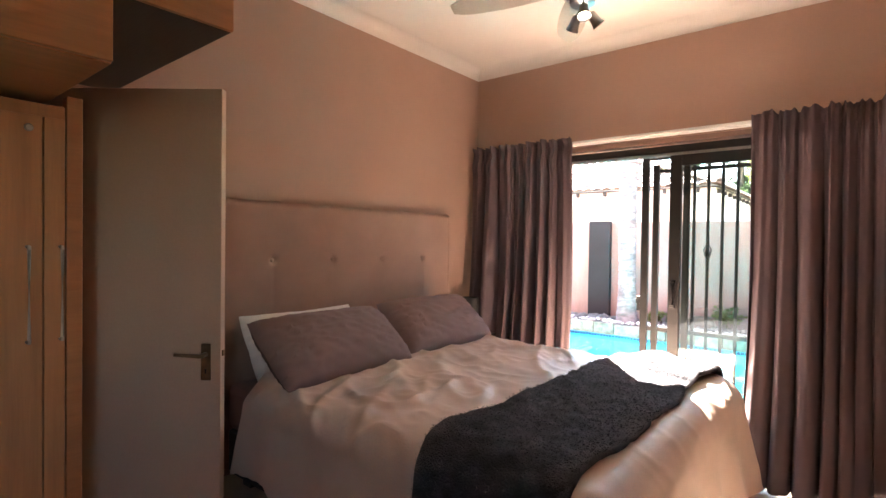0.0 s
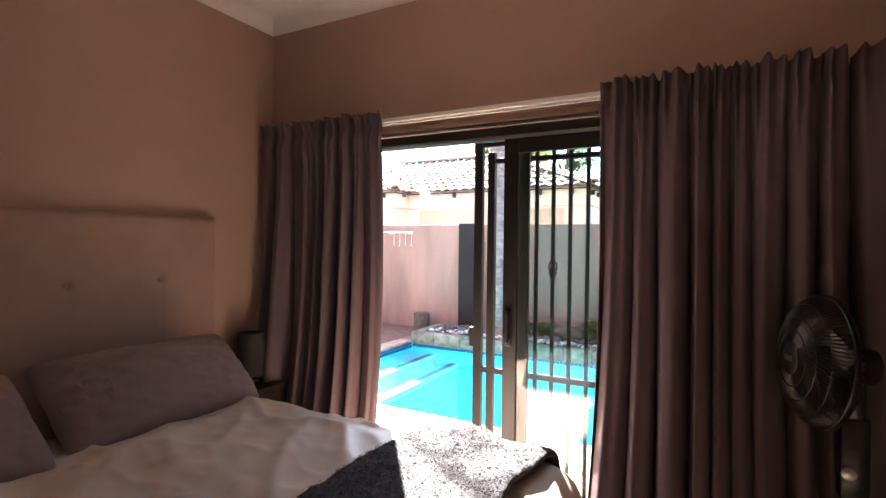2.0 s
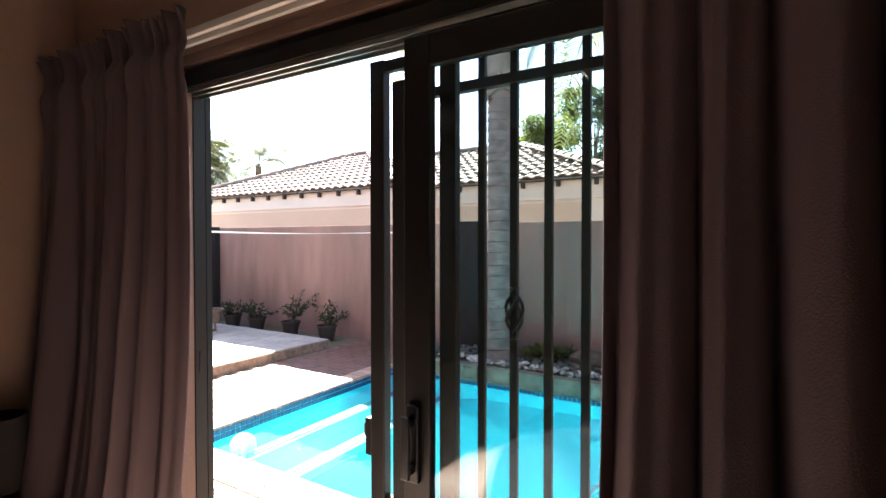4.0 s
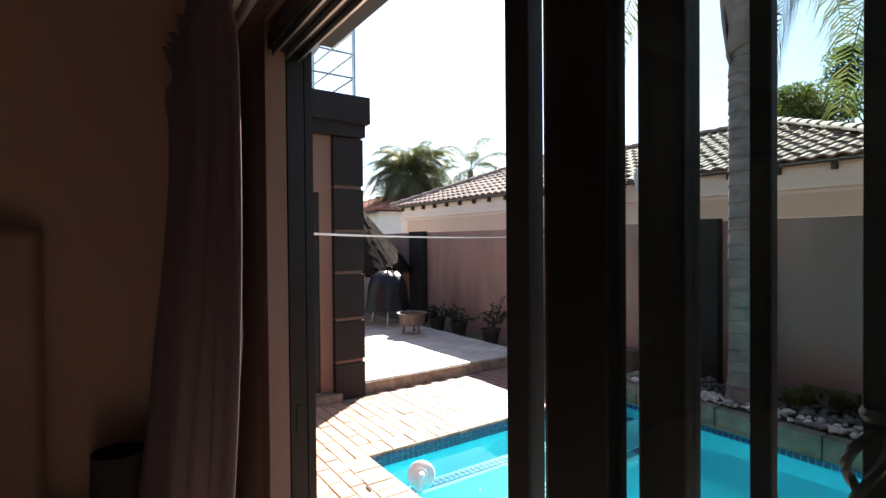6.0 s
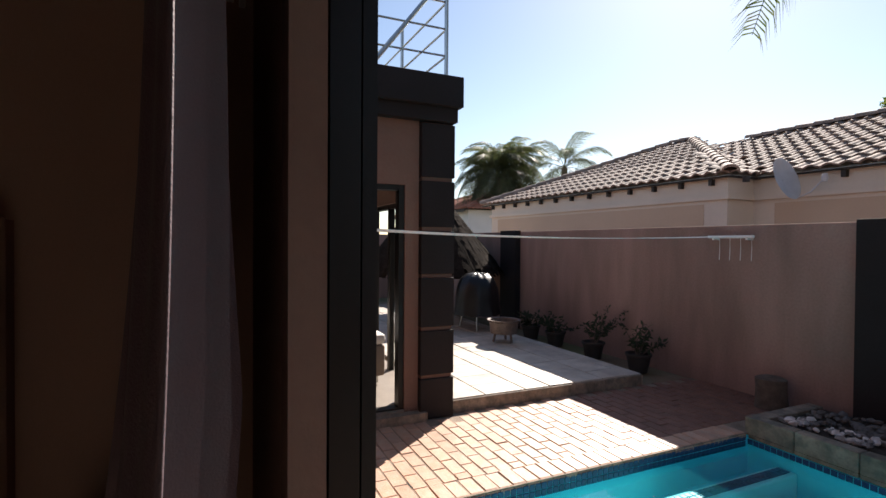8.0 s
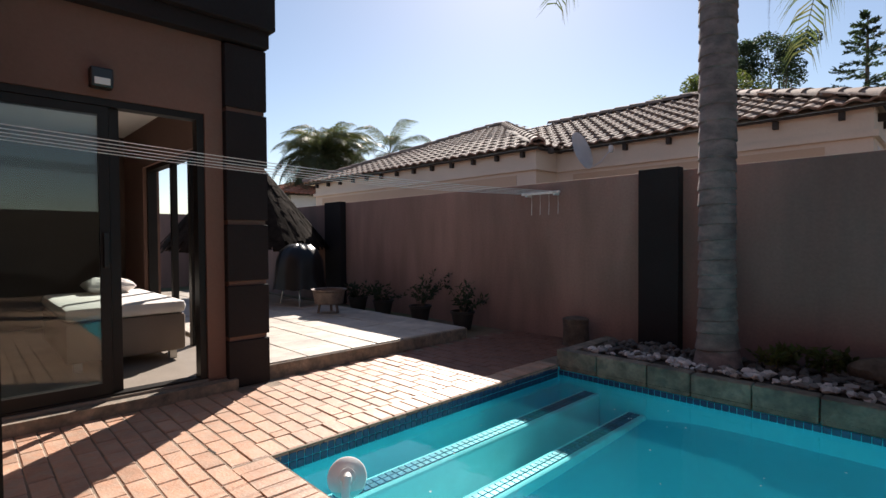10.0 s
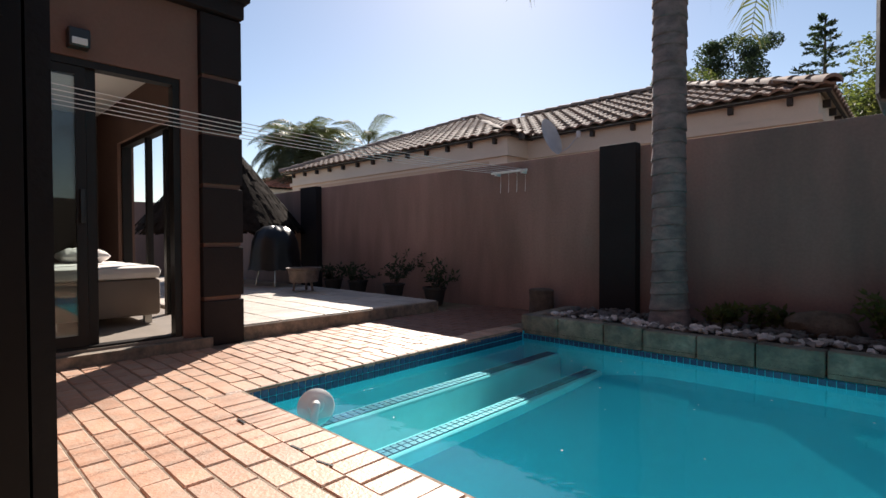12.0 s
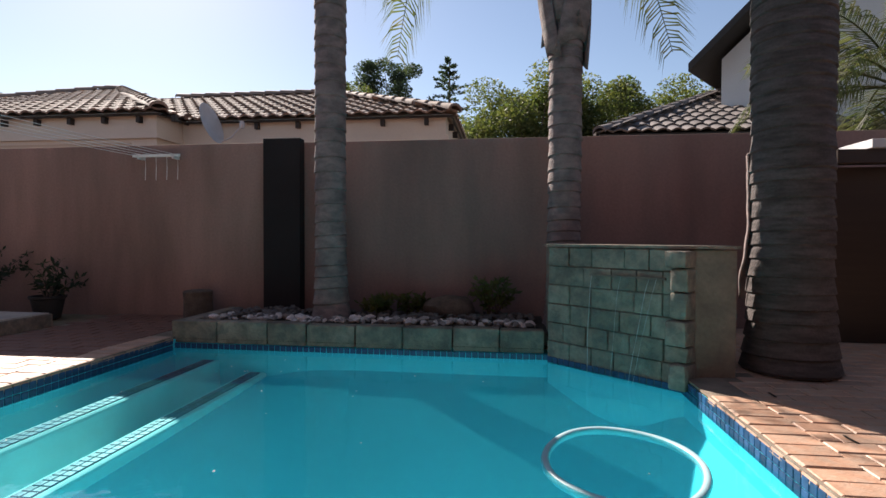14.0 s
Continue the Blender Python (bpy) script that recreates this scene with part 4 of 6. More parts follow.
part("door_frame", boxes((-8.05, -8.00, WN - 0.16, WN - 0.06, 0.02, 2.0), (-5.60, -5.55, WN - 0.16, WN - 0.06, 0.02, 2.0), (-8.00, -5.60, WN - 0.16, WN - 0.06, 1.95, 2.0), (-6.58, -6.50, WN - 0.14, WN - 0.08, 0.02, 1.95), (-7.18, -7.11, WN - 0.14, WN - 0.08, 0.02, 1.95)), "bronze", w2)
p = part("pane", boxes((-6.50, -5.60, WN - 0.113, WN - 0.107, 0.03, 1.95)), "glass", w2, "clear glass")
p.visible_shadow = False
wl = thing("wall_lamp", "small black bulkhead wall lamp over the glass door", "wall lamp", Matrix.Translation((EX, 3.88, 2.19)))
part("housing", boxes((0.0, 0.09, -0.065, 0.065, -0.06, 0.07), bevel=0.01), "plastic_black", wl)
part("diffuser", boxes((0.0905, 0.10, -0.045, 0.045, -0.045, 0.0), bevel=0.003), "white_plastic", wl, "pale diffuser")
day = thing("daybed", "low brown daybed with a white mattress inside the wing", "daybed", Matrix.Translation((-6.75, 4.22, 0.02)))
# the base's unlit side is put into its darkened upholstery colour
part("base", boxes((-0.75, 0.75, -0.45, 0.45, 0.08, 0.42), bevel=0.03), "upholstery", day, smooth=True)
part("mattress", boxes((-0.76, 0.76, -0.46, 0.46, 0.42, 0.54), bevel=0.05), "white_cotton", day, "white mattress", True)
for x in (-0.65, 0.65):
    for y in (-0.36, 0.36):
        part("foot", boxes((x - 0.03, x + 0.03, y - 0.03, y + 0.03, 0, 0.08)), "steel", day, "steel foot")
cushion("pillow", 0.5, 0.42, 0.15, "white_cotton", "white pillow lying on the daybed", Matrix.Translation((-7.3, 4.3, 0.63)), seed=21)

# ---- ground ----
PX0, PX1, PY0, PY1 = -3.65, 0.26, 4.385, 7.22  # the pool's inner edge
bm = bmesh.new()
S = 400.0
ring = [((-S, -S), (S, PY0)), ((-S, PY1), (S, S)), ((-S, PY0), (PX0, PY1)), ((PX1, PY0), (S, PY1))]
for (x0, y0), (x1, y1) in ring:
    bm.faces.new([bm.verts.new(p) for p in ((x0, y0, GROUND - 0.02), (x1, y0, GROUND - 0.02), (x1, y1, GROUND - 0.02), (x0, y1, GROUND - 0.02))])
structure("ground", bm, "earth", "dry garden earth reaching away behind the walls")
structure("paving_bed", boxes((EX, PX0 - 0.0, 3.22, 8.3, GROUND - 0.018, GROUND - 0.006), (PX0, 4.5, 3.22, PY0, GROUND - 0.018, GROUND - 0.006), (PX1, 4.5, PY0, 8.3, GROUND - 0.018, GROUND - 0.006)), "sand", "dark sand bed under the brick paving")

# ---- pool ----
A, B = Vector((-0.50, 7.20, 0)), Vector((0.285, 6.48, 0))
d = (B - A).normalized()
nrm = Vector((-d.y, d.x, 0))
if nrm.y > 0:
    nrm = -nrm
structure("pool_basin", boxes((PX0 - 0.15, PX0, PY0 - 0.15, PY1 + 0.3, -1.7, GROUND - 0.03), (PX1, PX1 + 0.15, PY0 - 0.15, PY1 + 0.3, -1.7, GROUND - 0.03), (PX0, PX1, PY0 - 0.15, PY0, -1.7, GROUND - 0.03), (PX0, PX1, PY1, PY1 + 0.3, -1.7, -0.14), (PX0, PX1, PY0, PY1, -1.7, -1.30)), "pool_plaster", "turquoise plastered swimming pool basin")
bm = bmesh.new()
rows = []
for i in range(41):
    x = -2.85 + (PX1 + 2.85) * i / 40
    row = []
    for j in range(41):
        y = PY0 + (PY1 - PY0) * j / 40
        t = min(max((y - 5.15) / (PY1 - 5.15), 0.0), 1.0)
        z = -1.12 + 0.80 * (0.35 * t + 0.65 * t * t)
        z += (-0.40 - z) * math.exp(-(max(x + 2.85, 0.0) / 0.30) ** 1.5)
        z += (-0.33 - z) * math.exp(-(max(PX1 - x, 0.0) / 0.28) ** 1.5)
        row.append(bm.verts.new((x, y, z)))
    rows.append(row)
for a, b in zip(rows, rows[1:]):
    for j in range(40):
        bm.faces.new((a[j], a[j + 1], b[j + 1], b[j]))
structure("pool_floor", bm, "pool_plaster", "smooth turquoise pool floor dished towards the deep end", True)
# treads are sunk behind the nosings so that shade covers them
structure("pool_step", boxes((PX0, -3.40, PY0, PY1, -1.2, -0.43), (-3.23, -2.985, PY0, PY1, -1.2, -0.56)), "pool_plaster", "two plastered entry steps along the pool's end, treads sunk to stay shaded")
# the nosings' sunlit streak is put into their pale colour
structure("step_nosing", boxes((-3.40, -3.23, PY0, PY1, -1.2, -0.272), (-2.985, -2.815, PY0, PY1, -1.2, -0.362), bevel=0.02), "pool_sunlit", "rounded nosings of the pool steps, coloured pale for a sunlit streak")
bm = bmesh.new()
bm.faces.new([bm.verts.new(p) for p in ((PX0, PY0, WATER), (PX1, PY0, WATER), (PX1, PY1, WATER), (PX0, PY1, WATER))])
structure("water", bm, "water", "clear turquoise pool water with small ripples")

# ---- boundary wall ----
WY, WT = 8.30, 1.77
structure("boundary_wall", boxes((-15.0, -3.0, WY, WY + 0.22, GROUND - 0.1, WT), bevel=0.006), "boundary", "weathered pinkish brown plastered boundary wall")
# this bay's shade is put into its plaster colour
structure("boundary_wall_north", boxes((-3.0, 6.0, WY + 0.004, WY + 0.216, GROUND - 0.1, WT - 0.004), bevel=0.006), "boundary_shaded", "weathered brown plastered boundary wall behind the planter, shade put into its colour")
structure("boundary_wall_west", boxes((-15.2, -15.0, -3.0, WY + 0.22, GROUND - 0.1, WT)), "boundary", "plastered boundary wall beyond the patio")
# added wall, coloured dark so the wing's glass reflects little light
structure("boundary_wall_east", boxes((4.5, 4.7, 3.0, WY, GROUND - 0.1, WT)), "charcoal", "boundary wall added beyond the palms, dark to dim the glass reflections")
for x0, x1 in ((-3.335, -2.935), (-9.45, -8.90)):
    structure("pilaster", boxes((x0, x1, WY - 0.12, WY, GROUND, WT + 0.02), bevel=0.006), "charcoal", "charcoal painted pilaster on the boundary wall")

# ---- raised planter and water feature ----
planter = thing("planter", "low raised planter edged with mossy sandstone blocks", "planter")
part("core", boxes((-3.62, -0.50, PY1 + 0.06, WY - 0.13, GROUND, 0.015)), "soil", planter, "dark soil")
rnd = random.Random(5)
x = -3.69
while x < -0.56:
    w = min(rnd.uniform(0.34, 0.46), -0.53 - x)
    part("block", boxes((x + 0.004, x + w - 0.004, PY1 + 0.002 + rnd.uniform(0, 0.008), PY1 + 0.13, -0.137, 0.045 + rnd.uniform(-0.006, 0.006)), bevel=0.010), "sandstone", planter)
    x += w
y = PY1 + 0.135
while y < WY - 0.15:
    part("block", boxes((-3.69, -3.56, y, min(y + 0.36, WY - 0.14), GROUND, 0.045), bevel=0.010), "sandstone", planter)
    y += 0.368

wf = thing("water_feature", "stone clad corner fountain with a thin sheet of falling water", "fountain")
bm = bmesh.new()
prism(bm, [tuple(A.xy), tuple(B.xy), (0.56, 6.50), (0.56, 6.90), (-0.14, 7.52), (-0.50, 7.52)], -0.19, 0.695)
part("core", bm, "rough_plaster", wf, "weathered brown render")
bm = bmesh.new()
prism(bm, [(A.x - 0.01, A.y - 0.02), (B.x + 0.02, B.y - 0.03), (0.30, 6.9), (-0.20, 7.215), (-0.50, 7.215)], -1.2, -0.191)
part("footing", bm, "pool_plaster", wf, "turquoise plastered footing under water")
rnd = random.Random(8)
L = (B - A).length
turn = math.degrees(math.atan2(d.y, d.x))
for r in range(6):
    z0 = -0.16 + 0.1435 * r
    s = 0.0
    first = True
    while s < L - 0.01:
        w = rnd.uniform(0.16, 0.34) * (0.6 if first and r % 2 else 1)
        if L - s - w < 0.09:
            w = L - s
        first = False
        out = rnd.uniform(0.012, 0.026)
        mid = A + d * (s + w / 2)
        blk = part("block", boxes((-w / 2 + 0.003, w / 2 - 0.003, -out, 0.012, z0 + 0.003, min(z0 + 0.1405, 0.70)), bevel=0.006), "sandstone", wf)
        blk.matrix_basis = Matrix.Translation((mid.x, mid.y, 0)) @ pose(0, 0, 0, 0, 0, turn)
        s += w
cap = bmesh.new()
prism(cap, [(-0.52, 7.18), (0.27, 6.455), (0.575, 6.475), (0.575, 6.91), (-0.13, 7.54), (-0.52, 7.54)], 0.703, 0.722)
part("cap", cap, "sandstone", wf, "thin stone cap")
sp = A + d * (L * 0.62)
part("spout", boxes((-0.27, 0.27, -0.05, 0.0, 0.505, 0.517)), "rough_plaster", wf, "thin dark spillway").matrix_basis = Matrix.Translation((sp.x, sp.y, 0)) @ pose(0, 0, 0, 0, 0, turn)
bm = bmesh.new()
rows = []
for j in range(15):
    t = j / 14
    z = 0.51 + (WATER - 0.51) * t
    o = 0.05 + 0.06 * math.sqrt(t)
    rows.append([bm.verts.new((sp + d * ((i / 20 - 0.5) * (0.50 - 0.10 * t)) + nrm * (o + 0.004 * math.sin(i * 1.7 + 6 * t))) + Vector((0, 0, z))) for i in range(21)])
for a, b in zip(rows, rows[1:]):
    for i in range(20):
        bm.faces.new((a[i], a[i + 1], b[i + 1], b[i]))
part("water_sheet", bm, "spill", wf, "thin clear sheet of falling water", True)
for u, w, sway in ((-0.25, 0.0026, 0.01), (-0.03, 0.0013, -0.03), (0.17, 0.0022, -0.10), (0.22, 0.0014, -0.12)):
    run = []
    for j in range(9):
        t = j / 8
        run.append(sp + d * (u + sway * t) + nrm * (0.055 + 0.065 * math.sqrt(t) + 0.003 * math.sin(9 * t + u * 40)) + Vector((0, 0, 0.508 + (WATER - 0.505) * t)))
    part("water_streak", pipe(bmesh.new(), run, [w * (0.55 + 0.3 * math.sin(j * 2.3 + u * 30)) for j in range(9)], 6), "drop", wf, "bright thread of water", True)
rnd = random.Random(15)
z = -0.16
while z < 0.66:
    hgt = rnd.uniform(0.09, 0.17)
    bm = boxes((-0.075 - rnd.uniform(0, 0.04), 0.028, -0.085 - rnd.uniform(0, 0.045), 0.03, z + 0.004, min(z + hgt, 0.703) - 0.004), bevel=0.014)
    for v in bm.verts:
        v.co += Vector((noise.noise(v.co * 14 + Vector((z, 0, 0))), noise.noise(v.co * 14 + Vector((0, z, 5))), 0)) * 0.012
    part("corner_stone", bm, "sandstone", wf, "rough split corner stone", True).matrix_basis = Matrix.Translation((B.x, B.y, 0)) @ pose(0, 0, 0, 0, 0, turn)
    z += hgt

# ---- patio ----
patio = thing("patio", "raised stone patio slab with crazy paving", "patio", kind="structure")
part("slab", boxes((-12.5, -5.12, 5.04, 7.52, GROUND - 0.1, 0.035), bevel=0.01), "sandstone", patio, "mossy stone edge")
rnd = random.Random(12)
y = 5.045
while y < 7.48:
    hgt = rnd.uniform(0.30, 0.48)
    x = -5.135
    while x > -11.5:
        w = rnd.uniform(0.30, 0.62)
        part("flagstone", boxes((x - w + 0.006, x - 0.006, y + 0.006, min(y + hgt, 7.51) - 0.006, 0.02, 0.048 + rnd.uniform(-0.003, 0.003)), bevel=0.006), "slate", patio)
        x -= w
    y += hgt

# ---- palms ----
def trunk(parent, pts, radii, ring, seed, material="bark", relief=1.0):
    """A ringed palm trunk, slightly uneven, up through the points."""
    rnd = random.Random(seed)
    bm = bmesh.new()
    (x0, y0, z0), (x1, y1, z1) = pts
    n = int((z1 - z0) / 0.0095)
    seg = 26
    rows = []
    lean = [rnd.uniform(0, 6.28) for _ in range(3)]
    nxt, ph = z0, 0.0
    marks = []
    while nxt < z1:
        marks.append(nxt)
        nxt += ring * rnd.uniform(0.75, 1.25)
    for k in range(n + 1):
        t = k / n
        z = z0 + (z1 - z0) * t
        base = radii[0] + (radii[1] - radii[0]) * t + radii[2] * math.exp(-t * (z1 - z0) / 0.25)
        below = [m for m in marks if m <= z]
        ph = (z - below[-1]) / ring if below else 0
        row = []
        for s in range(seg):
            a = 2 * math.pi * s / seg
            tilt = 0.012 * math.sin(a + lean[0] + 3 * t)
            r = base * (1 + relief * (0.085 * max(0.0, 1 - ph) - 0.11 * (ph < 0.13))) + (0.005 + 0.016 * (1 - relief)) * noise.noise(Vector((math.cos(a) * 1.6, math.sin(a) * 1.6, z * 3 + seed)))
            row.append(bm.verts.new((x0 + (x1 - x0) * t + r * math.cos(a) + 0.02 * math.sin(2.2 * t + lean[1]), y0 + (y1 - y0) * t + r * math.sin(a), z + tilt)))
        rows.append(row)
    for a, b in zip(rows, rows[1:]):
        for s in range(seg):
            bm.faces.new((a[s], a[(s + 1) % seg], b[(s + 1) % seg], b[s]))
    bm.faces.new(rows[-1])
    return part("trunk", bm, material, parent, "grey ringed trunk", True)


def frond_mesh(length, droop, seed, pairs=84):
    """One feather frond along +x from the origin: a bent rib with hanging leaflets."""
    rnd = random.Random(seed)
    vs, fs = [], []

    def rib(t):
        return Vector((length * (math.sin(t * 1.25) / math.sin(1.25)) * (1 - 0.25 * droop * t * t), 0.0, length * (0.42 * t - (0.50 + 0.85 * droop) * t * t)))

    for i in range(16):
        a, b = rib(i / 16), rib((i + 1) / 16)
        w = 0.022 * (1 - i / 18)
        k = len(vs)
        vs += [a + Vector((0, w, 0)), a + Vector((0, -w, 0)), a + Vector((0, 0, -w * 1.2)), b + Vector((0, w * 0.9, 0)), b + Vector((0, -w * 0.9, 0)), b + Vector((0, 0, -w))]
        fs += [(k, k + 1, k + 4, k + 3), (k + 1, k + 2, k + 5, k + 4), (k + 2, k, k + 3, k + 5)]
    for i in range(pairs):
        t = 0.16 + 0.84 * (i + 0.5) / pairs
        p = rib(t)
        tan = (rib(min(t + 0.02, 1.0)) - rib(t - 0.02)).normalized()
        ln = length * 0.27 * math.sin(math.pi * (0.16 + 0.78 * t)) ** 0.6 * rnd.uniform(0.85, 1.1)
        for side in (1, -1):
            out = (Vector((0, side, 0)) * 0.75 + tan * 0.55 + Vector((0, 0, rnd.uniform(-0.1, 0.35)))).normalized()
            w = tan * 0.011
            mid = p + out * ln * 0.5 + Vector((0, 0, -0.03 * ln))
            end = p + out * ln * 0.92 + Vector((0, 0, -ln * rnd.uniform(0.45, 0.85)))
            k = len(vs)
            vs += [p - w * 0.6, p + w * 0.6, mid - w, mid + w, end]
            fs += [(k, k + 1, k + 3, k + 2), (k + 2, k + 3, k + 4)]
    me = bpy.data.meshes.new("frond")
    me.from_pydata([tuple(v) for v in vs], [], fs)
    me.materials.append(M["frond"])
    return me


FRONDS = [frond_mesh(2.1, dr, 30 + i) for i, dr in enumerate((0.35, 0.7, 1.05))]


def palm(at, top, radii, ring, seed, label, fronds=22, boots=True, spread=1.0, first=0.0, scale=1.0, material="bark", relief=1.0):
    rnd = random.Random(seed)
    p = thing("palm_tree", label, "palm tree", group="palms")
    trunk(p, (at, top), radii, ring, seed, material, relief)
    if boots:
        for k in range(14):
            a = k * 2.4 + seed
            z = top[2] - 0.95 + 0.085 * k
            r = radii[1] * 1.0
            bm = bmesh.new()
            rows = []
            for j in range(7):
                t = j / 6
                w = radii[1] * (1.45 - 0.45 * t)
                o = r + 0.012 + 0.075 * math.sin(2.2 * t) + 0.05 * t ** 3
                rows.append([bm.verts.new((o + th, s * w, 0.85 * t - 0.10 * (s * s))) for s, th in ((-1, -0.10), (-0.5, -0.015), (0, 0.01), (0.5, -0.015), (1, -0.10))])
            for c, e in zip(rows, rows[1:]):
                for i in range(4):
                    bm.faces.new((c[i], c[i + 1], e[i + 1], e[i]))
            b = part("leaf_base", bm, "bark", p, "old grey leaf base", True)
            b.matrix_basis = Matrix.Translation((top[0], top[1], z)) @ pose(0, 0, 0, 0, 0, math.degrees(a))
            b.modifiers.new("thickness", "SOLIDIFY").thickness = 0.02
    crown = thing("crown", "", "")
    crown.parent = p
    del_keys = [k for k in ("label", "category") if k in crown]
    for k in del_keys:
        del crown[k]
    for k in range(fronds):
        a = first + 137.5 * k + rnd.uniform(-8, 8)
        el = 80 - 62 * spread * (k / fronds) + rnd.uniform(-6, 6)
        m = Matrix.Translation((top[0], top[1], top[2] + 1.3)) @ pose(0, 0, 0, 0, 0, a) @ pose(0, 0, 0, 0, -el + 20, 0) @ pose(0, 0, 0, rnd.uniform(-20, 20), 0, 0) @ Matrix.Scale(scale * rnd.uniform(0.9, 1.1), 4)
        piece("frond", FRONDS[min(2, int(3 * k / fronds))], crown, m)
    return p


palm((-2.46, 7.80, 0.0), (-2.45, 7.80, 4.25), (0.138, 0.142, 0.045), 0.135, 3, "tall palm with a grey ringed trunk in the pebble planter", fronds=15, first=20)
palm((-0.36, 7.78, 0.0), (-0.33, 7.78, 3.25), (0.135, 0.142, 0.03), 0.115, 7, "palm with a ringed trunk and old leaf bases behind the fountain", fronds=15, first=75)
thick = palm((0.985, 6.72, GROUND), (0.985, 6.72, 5.0), (0.228, 0.220, 0.05), 0.10, 11, "thick dark palm trunk standing beside the fountain", fronds=14, first=40, material="bark_thick", relief=0.55)
bm = bmesh.new()
rows = []
for j in range(22):  # a torn sheath of pale bark curling off the trunk
    t = j / 21
    z = 1.32 - 0.95 * t
    half = 0.22 * math.sin(math.pi * min(1.0, 0.08 + t)) ** 0.7 + 0.03
    lift = 0.012 + 0.05 * max(0.0, t - 0.55) + 0.012 * noise.noise(Vector((z * 5, 1, 0)))
    rows.append([bm.verts.new((0.985 + (0.224 + lift * (1 + abs(q))) * math.cos(math.pi * 0.89 + half * q), 6.72 + (0.224 + lift * (1 + abs(q))) * math.sin(math.pi * 0.89 + half * q), z + 0.02 * noise.noise(Vector((q * 3, z * 6, 2))))) for q in (-1, -0.5, 0, 0.5, 1)])
for a, b in zip(rows, rows[1:]):
    for i in range(4):
        bm.faces.new((a[i], a[i + 1], b[i + 1], b[i]))
part("bark_sheath", bm, "bark", thick, "torn pale bark sheath", True).modifiers.new("thickness", "SOLIDIFY").thickness = 0.012

# ---- washing line ----
wl = thing("washing_line", "white wall mounted washing line stretched across the yard", "washing line")
part("arm", boxes((-4.83, -4.285, WY - 0.10, WY - 0.075, 1.625, 1.655), bevel=0.004), "white_plastic", wl)
for x in (-4.76, -4.36):
    part("bracket", boxes((x - 0.012, x + 0.012, WY - 0.10, WY, 1.605, 1.648)), "white_plastic", wl)
for k in range(5):
    x = -4.81 + 0.125 * k
    part("cord", pipe(bmesh.new(), [(x, WY - 0.09 - (WY - 0.09 - YO) * j / 16, 1.645 + 0.045 * j / 16 - 0.06 * math.sin(math.pi * j / 16)) for j in range(17)], 0.0028, 6), "line", wl)
    if k:
        part("cord_end", pipe(bmesh.new(), [(x, WY - 0.088, 1.63), (x + 0.004, WY - 0.09, 1.5), (x - 0.004, WY - 0.085, 1.38)], 0.003, 5), "line", wl)

# ---- pool things ----
fl = thing("pool_float", "white floating chlorine dispenser at the pool edge", "pool dispenser", Matrix.Translation((-3.23, 4.60, WATER)))
FT2 = Matrix.Translation((0, 0, 0.045)) @ pose(0, 0, 0, 0, 0, 58) @ pose(0, 0, 0, 62, 0, 0)
part("dome", lathe(bmesh.new(), [(0.02, -0.085), (0.06, -0.07), (0.09, -0.035), (0.102, 0.0), (0.098, 0.02), (0.07, 0.04), (0.045, 0.045), (0.042, 0.075), (0.02, 0.08)], 32), "white_plastic", fl, "rounded white body", True).matrix_basis = FT2
part("stem", pipe(bmesh.new(), [FT2 @ Vector((0, 0, 0.07)), FT2 @ Vector((0, 0, 0.10)) + Vector((0, 0, -0.01)), FT2 @ Vector((0, 0, 0.12)) + Vector((0, -0.01, -0.06)), FT2 @ Vector((0, 0, 0.13)) + Vector((0, -0.015, -0.15))], [0.026, 0.024, 0.022, 0.022], 14), "white_plastic", fl, "bent white neck", True)
hs = thing("pool_hose", "pale blue pool cleaner hose floating in a loop", "hose")
bm = bmesh.new()
pts = []
for k in range(41):
    a = radians(-105 + 352 * k / 40)
    pts.append((-0.335 + 0.325 * math.cos(a) * (1.0 + 0.06 * math.sin(2 * a)), 5.44 + 0.37 * math.sin(a), WATER - 0.013))
pipe(bm, pts, 0.019, 12)
part("hose_loop", bm, "hose", hs, smooth=True)

# ---- neighbours ----
def tile_mesh(name, material, w=0.23, l=0.40, seg=8):
    """One curved roof tile, lying along +y, its front lip at y = 0."""
    bm = bmesh.new()
    for y0, y1, z0, z1 in ((0.0, l, 0.045, 0.006),):
        a, b, c = [], [], []
        for i in range(seg + 1):
            u = i / seg
            h = 0.042 * math.sin(math.pi * u) if u < 0.62 else 0.042 * math.sin(math.pi * 0.62) - 0.028 * math.sin(math.pi * (u - 0.62) / 0.38)
            if i in (0, seg):
                h = 0.0
            x = (u - 0.5) * w
            a.append(bm.verts.new((x, y0, z0 + h)))
            b.append(bm.verts.new((x, y1, z1 + h)))
            c.append(bm.verts.new((x, y0 + 0.004, z0 + h - 0.03)))
        for i in range(seg):
            bm.faces.new((a[i], a[i + 1], b[i + 1], b[i]))
            bm.faces.new((c[i], c[i + 1], a[i + 1], a[i]))
    return mesh(bm, name, material, True)


